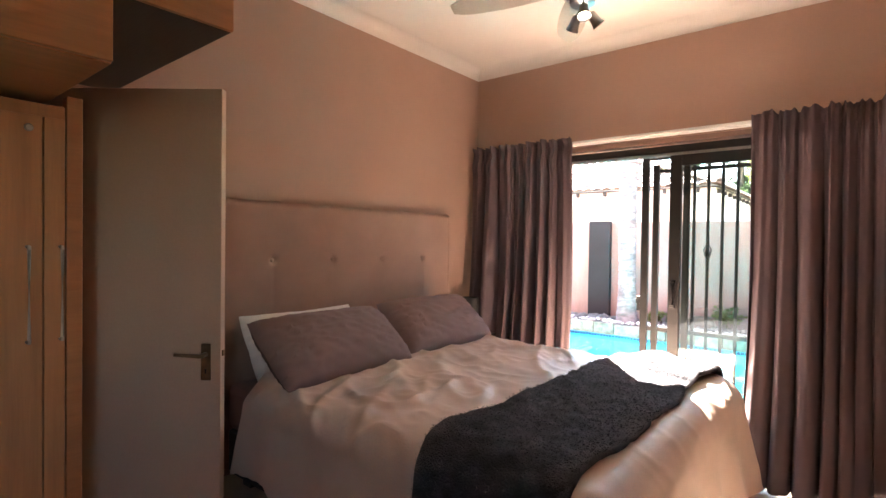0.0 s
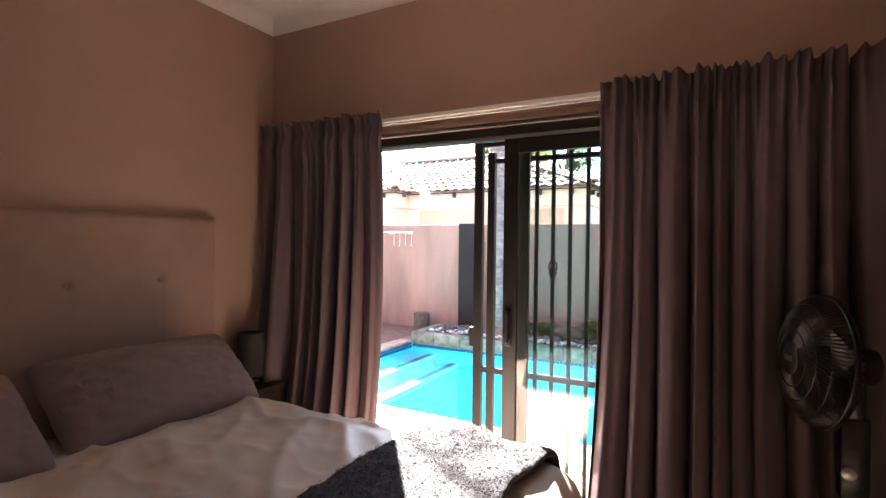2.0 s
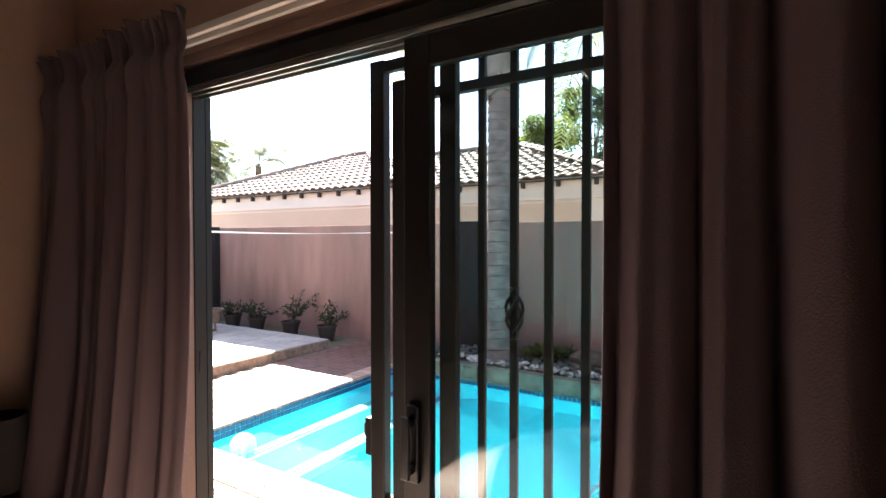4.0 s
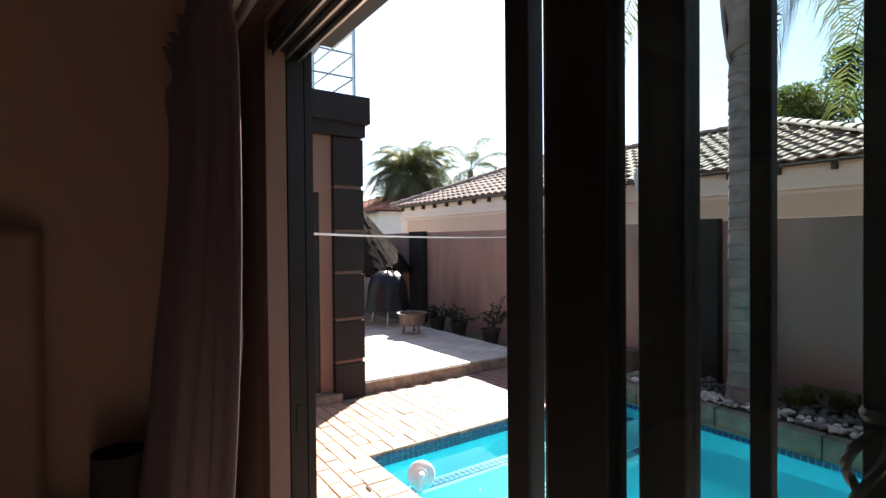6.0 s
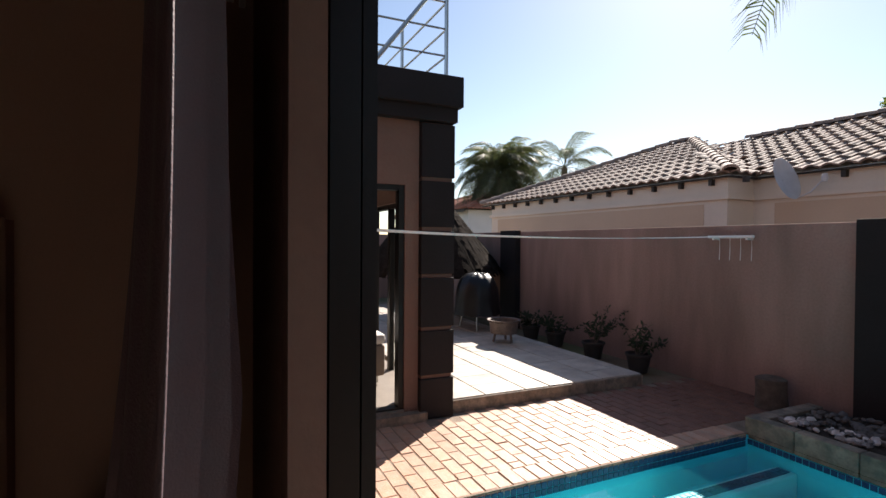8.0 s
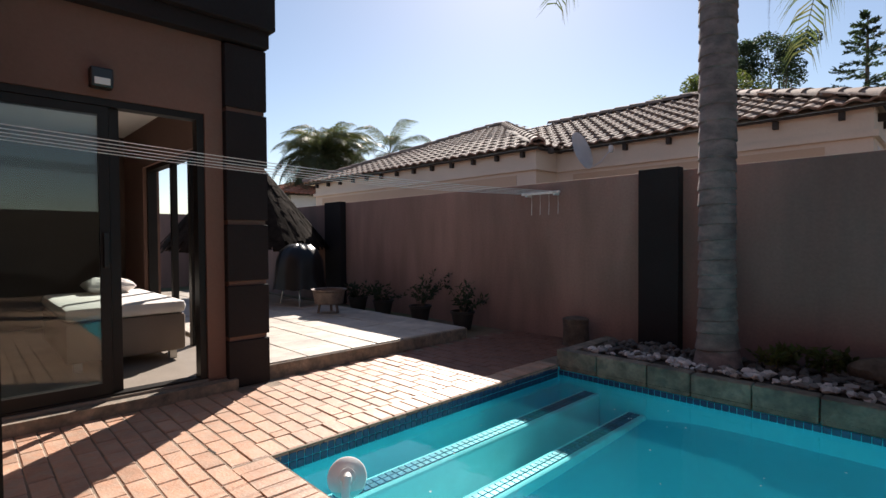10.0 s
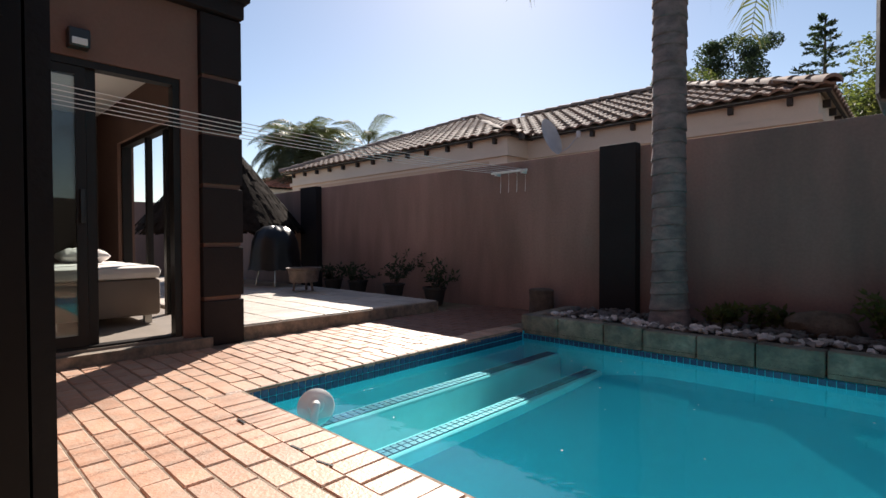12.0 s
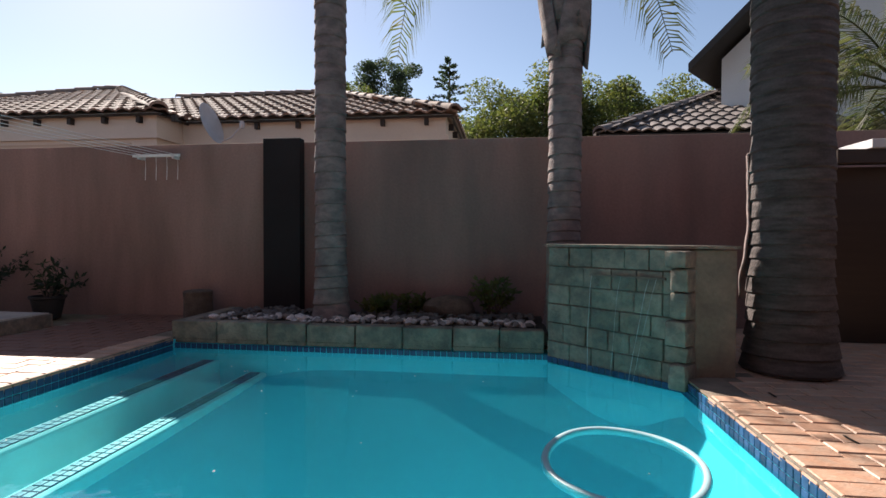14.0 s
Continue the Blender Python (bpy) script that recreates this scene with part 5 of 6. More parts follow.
def tiled(parent, eave0, eave1, slope, inside, data, limit, material, rows_max=40):
    """Lays tiles in courses up a roof plane from the eave line; inside(u, v) tells where the plane is. The first ones are pieces, the rest is joined."""
    e0, e1 = Vector(eave0), Vector(eave1)
    u = (e1 - e0)
    length = u.length
    u.normalize()
    flat = Vector((-u.y, u.x, 0))
    up = (flat * math.cos(radians(slope)) + Vector((0, 0, 1)) * math.sin(radians(slope))).normalized()
    nn = u.cross(up)
    basis = Matrix((u, up, nn)).transposed().to_4x4()
    rest, made = [], 0
    base = [v.co.copy() for v in data.vertices]
    faces = [tuple(p.vertices) for p in data.polygons]
    row = 0
    while row < rows_max:
        v = row * 0.335
        any_in = False
        n = int(length / 0.23)
        for k in range(n + 1):
            s = (k + 0.5) * 0.23
            if s > length or not inside(s, v):
                continue
            any_in = True
            m = Matrix.Translation(e0 + u * s + up * v) @ basis
            if made < limit:
                piece("roof_tile", data, parent, m)
                made += 1
            else:
                rest.append(([m @ c for c in base], faces))
        if not any_in:
            break
        row += 1
    if rest:
        joined("tile_fill", rest, material, parent, "further courses of roof tiles")


def ridge(parent, a, b, data):
    """Half-round caps along a ridge or hip."""
    a, b = Vector(a), Vector(b)
    n = int((b - a).length / 0.36)
    q = (b - a).to_track_quat("Y", "Z").to_matrix().to_4x4()
    for k in range(n + 1):
        piece("ridge_cap", data, parent, Matrix.Translation(a + (b - a) * (k / (n + 1.12))) @ q)


def ridge_mesh(name, material):
    bm = bmesh.new()
    rows = []
    for y, r in ((0, 0.13), (0.0, 0.115), (0.40, 0.10)):
        rows.append([bm.verts.new((r * math.cos(math.pi * i / 8), y, r * 0.8 * math.sin(math.pi * i / 8) - (0.03 if r == 0.115 and y == 0 else 0))) for i in range(9)])
    for a, b in ((rows[0], rows[2]), (rows[1], rows[0])):
        for i in range(8):
            bm.faces.new((a[i], a[i + 1], b[i + 1], b[i]))
    return mesh(bm, name, material, True)


TILE = tile_mesh("roof_tile", "roof_tile")
CAP = ridge_mesh("ridge_cap", "roof_tile")
PITCH = 22.0
TP = math.tan(radians(PITCH))


def gabled_walls(h, x0, x1, y0, y1, top):
    """Cream walls with beige recessed panels and a moulding under the eaves."""
    part("wall", boxes((x0, x1, y0, y1, GROUND, top + 0.045)), "cream", h, "cream plastered wall")
    part("moulding", boxes((x0 - 0.05, x1 + 0.05, y0 - 0.05, y0, top - 0.34, top - 0.26), (x1, x1 + 0.05, y0, y1, top - 0.34, top - 0.26)), "cream", h)


house = thing("neighbour_house", "single storey cream house with a terracotta tiled hip roof", "house")
EZ = 2.62
# left block, set forward, and right block, set back
LY, LX0, LX1 = 10.10, -13.75, -5.93
RY, RX0, RX1 = 10.72, -5.93, -1.62
gabled_walls(house, LX0 + 0.4, LX1 - 0.14, LY + 0.14, LY + 8, EZ - 0.02)
gabled_walls(house, RX0 - 1.0, RX1 - 0.14, RY + 0.14, LY + 8, EZ - 0.021)
for x0, x1, y in ((LX0 + 0.75, LX1 - 0.55, LY + 0.132), (RX0 + 0.2, RX1 - 0.6, RY + 0.132)):
    part("panel", boxes((x0, x1, y, y + 0.02, 1.0, EZ - 0.42)), "beige", house, "beige recessed panel")
part("panel", boxes((RX1 - 0.145, RX1 - 0.132, RY + 0.5, RY + 6.0, 1.0, EZ - 0.42)), "grey_wall", house, "grey side panel")
part("eave_board", boxes((LX0, LX1, LY + 0.03, LY + 0.06, EZ - 0.035, EZ + 0.0), (LX1 - 0.06, LX1 - 0.03, LY + 0.06, LY + 6, EZ - 0.035, EZ), (RX0, RX1, RY + 0.03, RY + 0.06, EZ - 0.035, EZ), (RX1 - 0.06, RX1 - 0.03, RY + 0.06, RY + 7, EZ - 0.035, EZ)), "fascia", house, "thin dark eave board")
for k in range(14):
    x = LX0 + 0.5 + 0.575 * k
    part("rafter_end", boxes((x, x + 0.06, LY + 0.06, LY + 0.14, EZ - 0.13, EZ - 0.034)), "fascia", house)
for k in range(6):
    x = RX0 + 0.45 + 0.68 * k
    part("rafter_end", boxes((x, x + 0.06, RY + 0.06, RY + 0.14, EZ - 0.13, EZ - 0.034)), "fascia", house)
for k in range(9):
    y = RY + 0.5 + 0.6 * k
    part("rafter_end", boxes((RX1 - 0.14, RX1 - 0.06, y, y + 0.06, EZ - 0.13, EZ - 0.034)), "fascia", house)
roof = part("roof", boxes((LX0 + 0.1, LX1 - 0.1, LY + 0.1, LY + 0.12, EZ, EZ + 0.01)), "fascia", house, "terracotta tiled hip roof")
DL = 3.6  # half the depth of the roof
cs = math.cos(radians(PITCH))


def sheet(name, pts, material, parent):
    bm = bmesh.new()
    bm.faces.new([bm.verts.new(p) for p in pts])
    return part(name, bm, material, parent)


def under(name, pts):
    return sheet(name, [(x, y, z - 0.012) for x, y, z in pts], "cream", roof)


zt = EZ + DL * TP
under("roof_lining", [(LX0, LY, EZ), (LX1, LY, EZ), (LX1 - DL, LY + DL, zt), (LX0 + DL, LY + DL, zt)])
under("roof_lining", [(LX1, LY, EZ), (LX1, LY + 2 * DL, EZ), (LX1 - DL, LY + DL, zt)])
under("roof_lining", [(LX0, LY, EZ), (LX0 + DL, LY + DL, zt), (LX0, LY + 2 * DL, EZ)])
DR = 3.0
zr = EZ + DR * TP
under("roof_lining", [(RX0 - 1.5, RY, EZ), (RX1, RY, EZ), (RX1 - DR, RY + DR, zr), (RX0 - 3.0, RY + DR, zr)])
under("roof_lining", [(RX1, RY, EZ), (RX1, RY + 2 * DR, EZ), (RX1 - DR, RY + DR, zr)])
under("roof_lining", [(RX0 - 3.0, RY + DR, zr), (RX1 - DR, RY + DR, zr), (RX1, RY + 2 * DR, EZ), (RX0 - 3.0, RY + 2 * DR, EZ)])
LLEN = LX1 - LX0
tiled(roof, (RX0 - 3.0, RY, EZ), (RX1, RY, EZ), PITCH, lambda s, v: v * cs < DR and 3.0 - v * cs - 0.1 < s < (RX1 - RX0 + 3.0) - v * cs, TILE, 170, "roof_tile")
tiled(roof, (LX1, LY, EZ), (LX1, LY + 2 * DL, EZ), PITCH, lambda s, v: v * cs < s and v * cs < 2 * DL - s and v * cs < 1.4, TILE, 30, "roof_tile")
tiled(roof, (RX1, RY, EZ), (RX1, RY + 2 * DR, EZ), PITCH, lambda s, v: v * cs < s and v * cs < 2 * DR - s, TILE, 0, "roof_tile")
tiled(roof, (LX0, LY, EZ), (LX1, LY, EZ), PITCH, lambda s, v: v * cs < DL and v * cs < s and s < LLEN - v * cs, TILE, 140, "roof_tile")
ridge(roof, (LX1 + 0.02, LY - 0.02, EZ + 0.05), (LX1 - DL, LY + DL, zt + 0.05), CAP)
ridge(roof, (LX0, LY, EZ + 0.05), (LX0 + DL, LY + DL, zt + 0.05), CAP)
ridge(roof, (LX0 + DL, LY + DL, zt + 0.05), (LX1 - DL, LY + DL, zt + 0.05), CAP)
ridge(roof, (RX1 + 0.02, RY - 0.02, EZ + 0.05), (RX1 - DR, RY + DR, zr + 0.05), CAP)
ridge(roof, (RX0 - 2.2, RY + DR, zr + 0.05), (RX1 - DR, RY + DR, zr + 0.05), CAP)

sat = thing("satellite_dish", "white satellite dish on an arm fixed to the neighbour's wall", "satellite dish", Matrix.Translation((-5.35, 10.40, 2.48)))
bm = bmesh.new()
lathe(bm, [(0.02, 0.0), (0.12, 0.008), (0.24, 0.04), (0.35, 0.085), (0.36, 0.085), (0.245, 0.03), (0.12, -0.002), (0.02, -0.012)], 32)
part("reflector", bm, "dish", sat, "pale grey dish", True).matrix_basis = pose(0, 0, 0, 0, 0, 4) @ pose(0, 0, 0, 0, 73, 0) @ Matrix.Scale(0.88, 4)
part("arm", pipe(bmesh.new(), [(-0.01, 0.0, 0.0), (-0.08, 0.3, -0.1), (-0.02, 0.70, -0.1)], 0.02, 8), "dish", sat, smooth=True)
part("feed_arm", pipe(bmesh.new(), [(0.22, 0.0, -0.27), (0.40, -0.02, -0.2), (0.58, -0.04, -0.03)], 0.012, 8), "dish", sat, smooth=True)
part("receiver", lathe(bmesh.new(), [(0.03, -0.05), (0.04, 0.0), (0.03, 0.06)], 14, (0.58, -0.04, -0.03)), "dish", sat, smooth=True)


def far_house(label, x0, x1, y0, y1, ez, pitch, wall, tile, limit=0):
    h = thing("far_house", label, "house")
    part("wall", boxes((x0 + 0.4, x1 - 0.4, y0 + 0.4, y1 - 0.4, GROUND, ez)), wall, h)
    d = (y1 - y0) / 2
    z1 = ez + d * math.tan(radians(pitch))
    c = math.cos(radians(pitch))
    r = part("roof", boxes((x0, x1, y0, y0 + 0.04, ez - 0.12, ez)), "fascia", h, "tiled hip roof")
    sheet("roof_lining", [(x0, y0, ez - 0.01), (x1, y0, ez - 0.01), (x1 - d, y0 + d, z1 - 0.01), (x0 + d, y0 + d, z1 - 0.01)], "fascia", r)
    sheet("roof_lining", [(x0, y1, ez - 0.01), (x0, y0, ez - 0.01), (x0 + d, y0 + d, z1 - 0.01)], "fascia", r)
    sheet("roof_lining", [(x1, y0, ez - 0.01), (x1, y1, ez - 0.01), (x1 - d, y0 + d, z1 - 0.01)], "fascia", r)
    t = tile_mesh("roof_tile", tile)
    cp = ridge_mesh("ridge_cap", tile)
    w = x1 - x0
    tiled(r, (x0, y0, ez), (x1, y0, ez), pitch, lambda s, v: v * c < d and v * c < s and s < w - v * c, t, limit, tile)
    tiled(r, (x1, y0, ez), (x1, y1, ez), pitch, lambda s, v: v * c < s and v * c < 2 * d - s and v * c < d, t, 0, tile)
    tiled(r, (x0, y1, ez), (x0, y0, ez), pitch, lambda s, v: v * c < s and v * c < 2 * d - s and v * c < d, t, 0, tile)
    ridge(r, (x1, y0, ez + 0.04), (x1 - d, y0 + d, z1 + 0.04), cp)
    ridge(r, (x0, y0, ez + 0.04), (x0 + d, y0 + d, z1 + 0.04), cp)
    ridge(r, (x0 + d, y0 + d, z1 + 0.04), (x1 - d, y0 + d, z1 + 0.04), cp)
    return h


far_house("distant house with a red tiled hip roof", -32.0, -21.5, 13.5, 21.5, 3.1, 18, "grey_wall", "roof_red")
far_house("house with a charcoal tiled roof beyond the wall", 0.7, 9.5, 12.0, 18.0, 2.53, 25, "grey_wall", "roof_dark", 100)
big = thing("double_storey_house", "pale grey double storey house with dark deep eaves", "house", Matrix.Translation((2.95, 13.7, 0.1)) @ pose(0, 0, 0, 0, 0, -38) @ Matrix.Translation((-2.75, -13.7, 0)))
bm = bmesh.new()
lo = [bm.verts.new((x, 14.0, z)) for x, z in ((3.0, 2.0), (9.5, 2.0), (9.5, 9.5), (3.0, 4.2))]
hi = [bm.verts.new((v.co.x, 20.0, v.co.z)) for v in lo]
bm.faces.new(lo), bm.faces.new(hi[::-1])
for k in range(4):
    bm.faces.new((lo[k], hi[k], hi[(k + 1) % 4], lo[(k + 1) % 4]))
part("wall", bm, "grey_wall", big, "pale grey wall")
bm = bmesh.new()
for s in (0,):
    a = [(2.55, 13.5, 3.95), (2.55, 20.5, 3.95), (9.6, 20.5, 9.85), (9.6, 13.5, 9.85)]
    lo = [bm.verts.new(p) for p in a]
    hi = [bm.verts.new((x, y, z + 0.16)) for x, y, z in a]
    bm.faces.new(lo[::-1]), bm.faces.new(hi)
    for k in range(4):
        bm.faces.new((lo[k], lo[(k + 1) % 4], hi[(k + 1) % 4], hi[k]))
part("roof", bm, "fascia", big, "dark sloping roof edge")


# ---- trees ----
def leafy(name, label, at, height, spread, seed, material="leaf", clumps=26, leaves=170, size=0.16, base=0.35, trunk_r=0.14, squash=0.75):
    """A tree: tapered trunk, limbs and a crown of many small leaves in uneven clumps."""
    rnd = random.Random(seed)
    t = thing(name, label, "tree", Matrix.Translation(at))
    bm = bmesh.new()
    top = height * 0.75
    spine = [(0.12 * math.sin(3 * k / 6 + seed) * k / 6, 0.12 * math.cos(2 * k / 6 + seed) * k / 6, top * k / 6) for k in range(7)]
    pipe(bm, spine, [trunk_r * (1 - 0.8 * k / 6) for k in range(7)], 8)
    cl = []
    for k in range(clumps):
        a, h = rnd.uniform(0, 6.28), rnd.uniform(base, 1.0)
        r = spread * math.sqrt(rnd.random()) * math.sin(math.pi * min(0.97, 0.18 + 0.8 * (1 - (h - base) / (1.02 - base)))) ** 0.7
        c = Vector((r * math.cos(a), r * math.sin(a), height * h * 0.93))
        cl.append((c, rnd.uniform(0.24, 0.48) * spread))
        s = spine[min(6, max(2, int(6 * h * 0.8)))]
        if k % 2 == 0:
            mid = Vector(s) * 0.5 + c * 0.5 + Vector((0, 0, -0.15))
            pipe(bm, [s, mid, c], [trunk_r * 0.32, trunk_r * 0.2, trunk_r * 0.06], 5)
    part("trunk", bm, "bark_dark", t, "trunk and limbs", True)
    vs, fs = [], []
    for c, r in cl:
        for _ in range(leaves):
            d = Vector((rnd.gauss(0, 1), rnd.gauss(0, 1), rnd.gauss(0, 1))).normalized() * r * rnd.random() ** 0.4
            d.z *= squash
            p = c + d
            u = Vector((rnd.gauss(0, 1), rnd.gauss(0, 1), rnd.gauss(0, 0.6))).normalized()
            w = u.cross(Vector((rnd.gauss(0, 1), rnd.gauss(0, 1), rnd.gauss(0, 1)))).normalized()
            s = size * rnd.uniform(0.6, 1.2)
            k = len(vs)
            vs += [p - u * s * 0.5, p + w * s * 0.22, p + u * s * 0.5, p - w * s * 0.22]
            fs.append((k, k + 1, k + 2, k + 3))
    me = bpy.data.meshes.new("crown")
    me.from_pydata([tuple(v) for v in vs], [], fs)
    me.materials.append(M[material])
    ob = new("crown", me)
    ob.parent = t
    return t


def conifer(at, height, seed):
    rnd = random.Random(seed)
    t = thing("conifer_tree", "dark open conifer behind the neighbour's roof", "tree", Matrix.Translation(at))
    part("trunk", tube(bmesh.new(), (0, 0, 0), (0, 0, height), 0.16, 0.02), "bark_dark", t)
    vs, fs = [], []
    for k in range(74):
        h = height * (0.3 + 0.7 * (k + rnd.random()) / 75)
        ln = ((height - h) * 0.36 + 0.22) * rnd.uniform(0.55, 1.12)
        a = rnd.uniform(0, 6.283)
        rise = rnd.uniform(0.15, 0.5)
        d = Vector((math.cos(a), math.sin(a), rise))
        for j in range(24):
            s = ln * (j + 1) / 24
            p = d * s + Vector((0, 0, h - 0.16 * s * s))
            for side in (-1, 1):
                w = Vector((-d.y, d.x, 0)) * side * 0.14 * rnd.uniform(0.5, 1.2) * (1 - 0.6 * j / 24) + d * 0.1 + Vector((0, 0, rnd.uniform(-0.12, 0.08)))
                q = Vector((0, 0, rnd.uniform(-0.05, 0.05)))
                i = len(vs)
                vs += [p, p + w * 0.5 + d * 0.04 + q, p + w, p + w * 0.5 - d * 0.03]
                fs.append((i, i + 1, i + 2, i + 3))
    me = bpy.data.meshes.new("foliage")
    me.from_pydata([tuple(v) for v in vs], [], fs)
    me.materials.append(M["leaf_dark"])
    ob = new("foliage", me)
    ob.parent = t


leafy("broadleaf_tree", "rounded green tree behind the neighbour's roof", (-7.1, 21.0, 0), 6.6, 1.6, 41, "leaf", 46, 800, 0.13)
leafy("broadleaf_tree", "airy grey green tree behind the neighbour's roof", (-5.7, 24.0, 0), 8.8, 1.35, 43, "leaf_dark", 34, 480, 0.13)
leafy("broadleaf_tree", "low bluish green tree at the end of the neighbour's house", (-1.8, 23.0, 0), 5.4, 1.3, 47, "leaf_dark", 22, 500, 0.13)
conifer((-3.1, 23.0, 0), 7.8, 5)
leafy("broadleaf_tree", "dense olive green tree beyond the boundary wall", (-0.1, 19.0, 0), 6.1, 1.75, 51, "leaf", 46, 900, 0.12, 0.25)
leafy("broadleaf_tree", "dense olive green tree beyond the boundary wall", (2.2, 19.5, 0), 6.0, 1.9, 53, "leaf", 46, 900, 0.12, 0.25)
leafy("broadleaf_tree", "dense olive green tree beyond the boundary wall", (4.5, 20.5, 0), 5.8, 1.9, 55, "leaf", 46, 850, 0.12, 0.25)
leafy("broadleaf_tree", "yellowish bushes beside the distant palms", (-20.5, 20.0, 0), 5.0, 2.0, 57, "leaf", 18, 120, 0.2)


def far_palm(at, h, label, n=16, seed=1, scale=1.0):
    rnd = random.Random(seed)
    p = thing("palm_tree", label, "palm tree", group="distant palms")
    part("trunk", tube(bmesh.new(), (at[0], at[1], 0), (at[0], at[1], h), 0.18, 0.14), "bark_dark", p)
    for k in range(n):
        m = Matrix.Translation((at[0], at[1], h)) @ pose(0, 0, 0, 0, 0, 137.5 * k) @ pose(0, 0, 0, 0, -55 + 80 * k / n + rnd.uniform(-8, 8), 0) @ Matrix.Scale(scale, 4)
        piece("frond", FRONDS[min(2, int(3 * k / n))], p, m)


far_palm((-20.0, 18.0), 5.1, "slim distant palm above the neighbour's roof", 14, 3, 1.05)
far_palm((-23.5, 16.5), 4.9, "dense distant palm beside the wing", 44, 4, 1.2)
far_palm((-24.6, 17.5), 5.6, "dense distant palm beside the wing", 44, 5, 1.2)

far_palm((3.7, 9.7), 2.5, "dark green young palm beyond the boundary wall", 22, 8, 0.85)

# ---- patio things ----
lapa = thing("thatched_umbrella", "weathered thatched umbrella roof on a wooden pole", "thatched umbrella", Matrix.Translation((-10.15, 7.0, 0)))
rnd = random.Random(31)
vs, fs = [], []
for layer in range(9):
    r1, z1 = 1.40 * (1 - layer / 9.5), 1.06 + 1.62 * layer / 9
    r0, z0 = r1 + 0.03, z1 - 0.10
    for k in range(int(60 + 150 * r1)):
        a = rnd.uniform(0, 6.28)
        w = rnd.uniform(0.02, 0.05) / max(r1, 0.2)
        o, q = rnd.uniform(-0.05, 0.05), rnd.uniform(-0.07, 0.03)
        rt, zt2 = max(r1 - 0.34, 0.02), z1 + 0.40
        i = len(vs)
        vs += [((r0 + o) * math.cos(a - w), (r0 + o) * math.sin(a - w), z0 + q), ((r0 + o) * math.cos(a + w), (r0 + o) * math.sin(a + w), z0 + q), (rt * math.cos(a + w), rt * math.sin(a + w), zt2 + q), (rt * math.cos(a - w), rt * math.sin(a - w), zt2 + q)]
        fs.append((i, i + 1, i + 2, i + 3))
th = joined("thatch", [(vs, fs)], "thatch", lapa, "shaggy grey thatch", kind="stuff")
part("thatch_core", lathe(bmesh.new(), [(1.34, 1.00), (1.36, 1.08), (0.05, 2.70), (0.02, 2.60)], 36), "thatch", lapa, smooth=True)
part("pole", tube(bmesh.new(), (0, 0, 0.058), (0, 0, 2.6), 0.06), "bark_dark", lapa)

br = thing("kettle_braai", "kettle barbecue under a black vinyl cover", "barbecue", Matrix.Translation((-8.50, 7.15, 0.058)))
bm = bmesh.new()
rows = []
for r, z in ((0.05, 0.97), (0.18, 0.95), (0.30, 0.86), (0.36, 0.72), (0.38, 0.55), (0.39, 0.40), (0.42, 0.26)):
    rows.append([bm.verts.new((r * (1 + 0.06 * math.sin(k * 2 * math.pi / 36 * 9) * (1 - z)) * math.cos(2 * math.pi * k / 36), r * (1 + 0.06 * math.sin(k * 2 * math.pi / 36 * 7 + 1) * (1 - z)) * math.sin(2 * math.pi * k / 36), z + 0.012 * math.sin(k * 1.9))) for k in range(36)])
bm.faces.new(rows[0])
for a, b in zip(rows, rows[1:]):
    for k in range(36):
        bm.faces.new((a[k], a[(k + 1) % 36], b[(k + 1) % 36], b[k]))
part("cover", bm, "cover", br, "creased black vinyl cover", True)
for k in range(3):
    a = 2 * math.pi * k / 3 - 0.5
    part("leg", tube(bmesh.new(), (0.22 * math.cos(a), 0.22 * math.sin(a), 0.5), (0.36 * math.cos(a), 0.36 * math.sin(a), 0.0), 0.012), "steel", br, "thin steel leg")

fp = thing("fire_pot", "rusty metal fire pot standing on short legs", "fire pot", Matrix.Translation((-7.33, 6.98, 0.058)))
part("bowl", lathe(bmesh.new(), [(0.10, 0.12), (0.20, 0.13), (0.225, 0.30), (0.25, 0.315), (0.25, 0.335), (0.215, 0.33), (0.19, 0.16), (0.05, 0.15)], 28), "iron", fp, "rust stained bowl", True)
for k in range(3):
    a = 2 * math.pi * k / 3 + 0.3
    part("leg", tube(bmesh.new(), (0.13 * math.cos(a), 0.13 * math.sin(a), 0.15), (0.16 * math.cos(a), 0.16 * math.sin(a), 0.0), 0.018), "iron", fp)


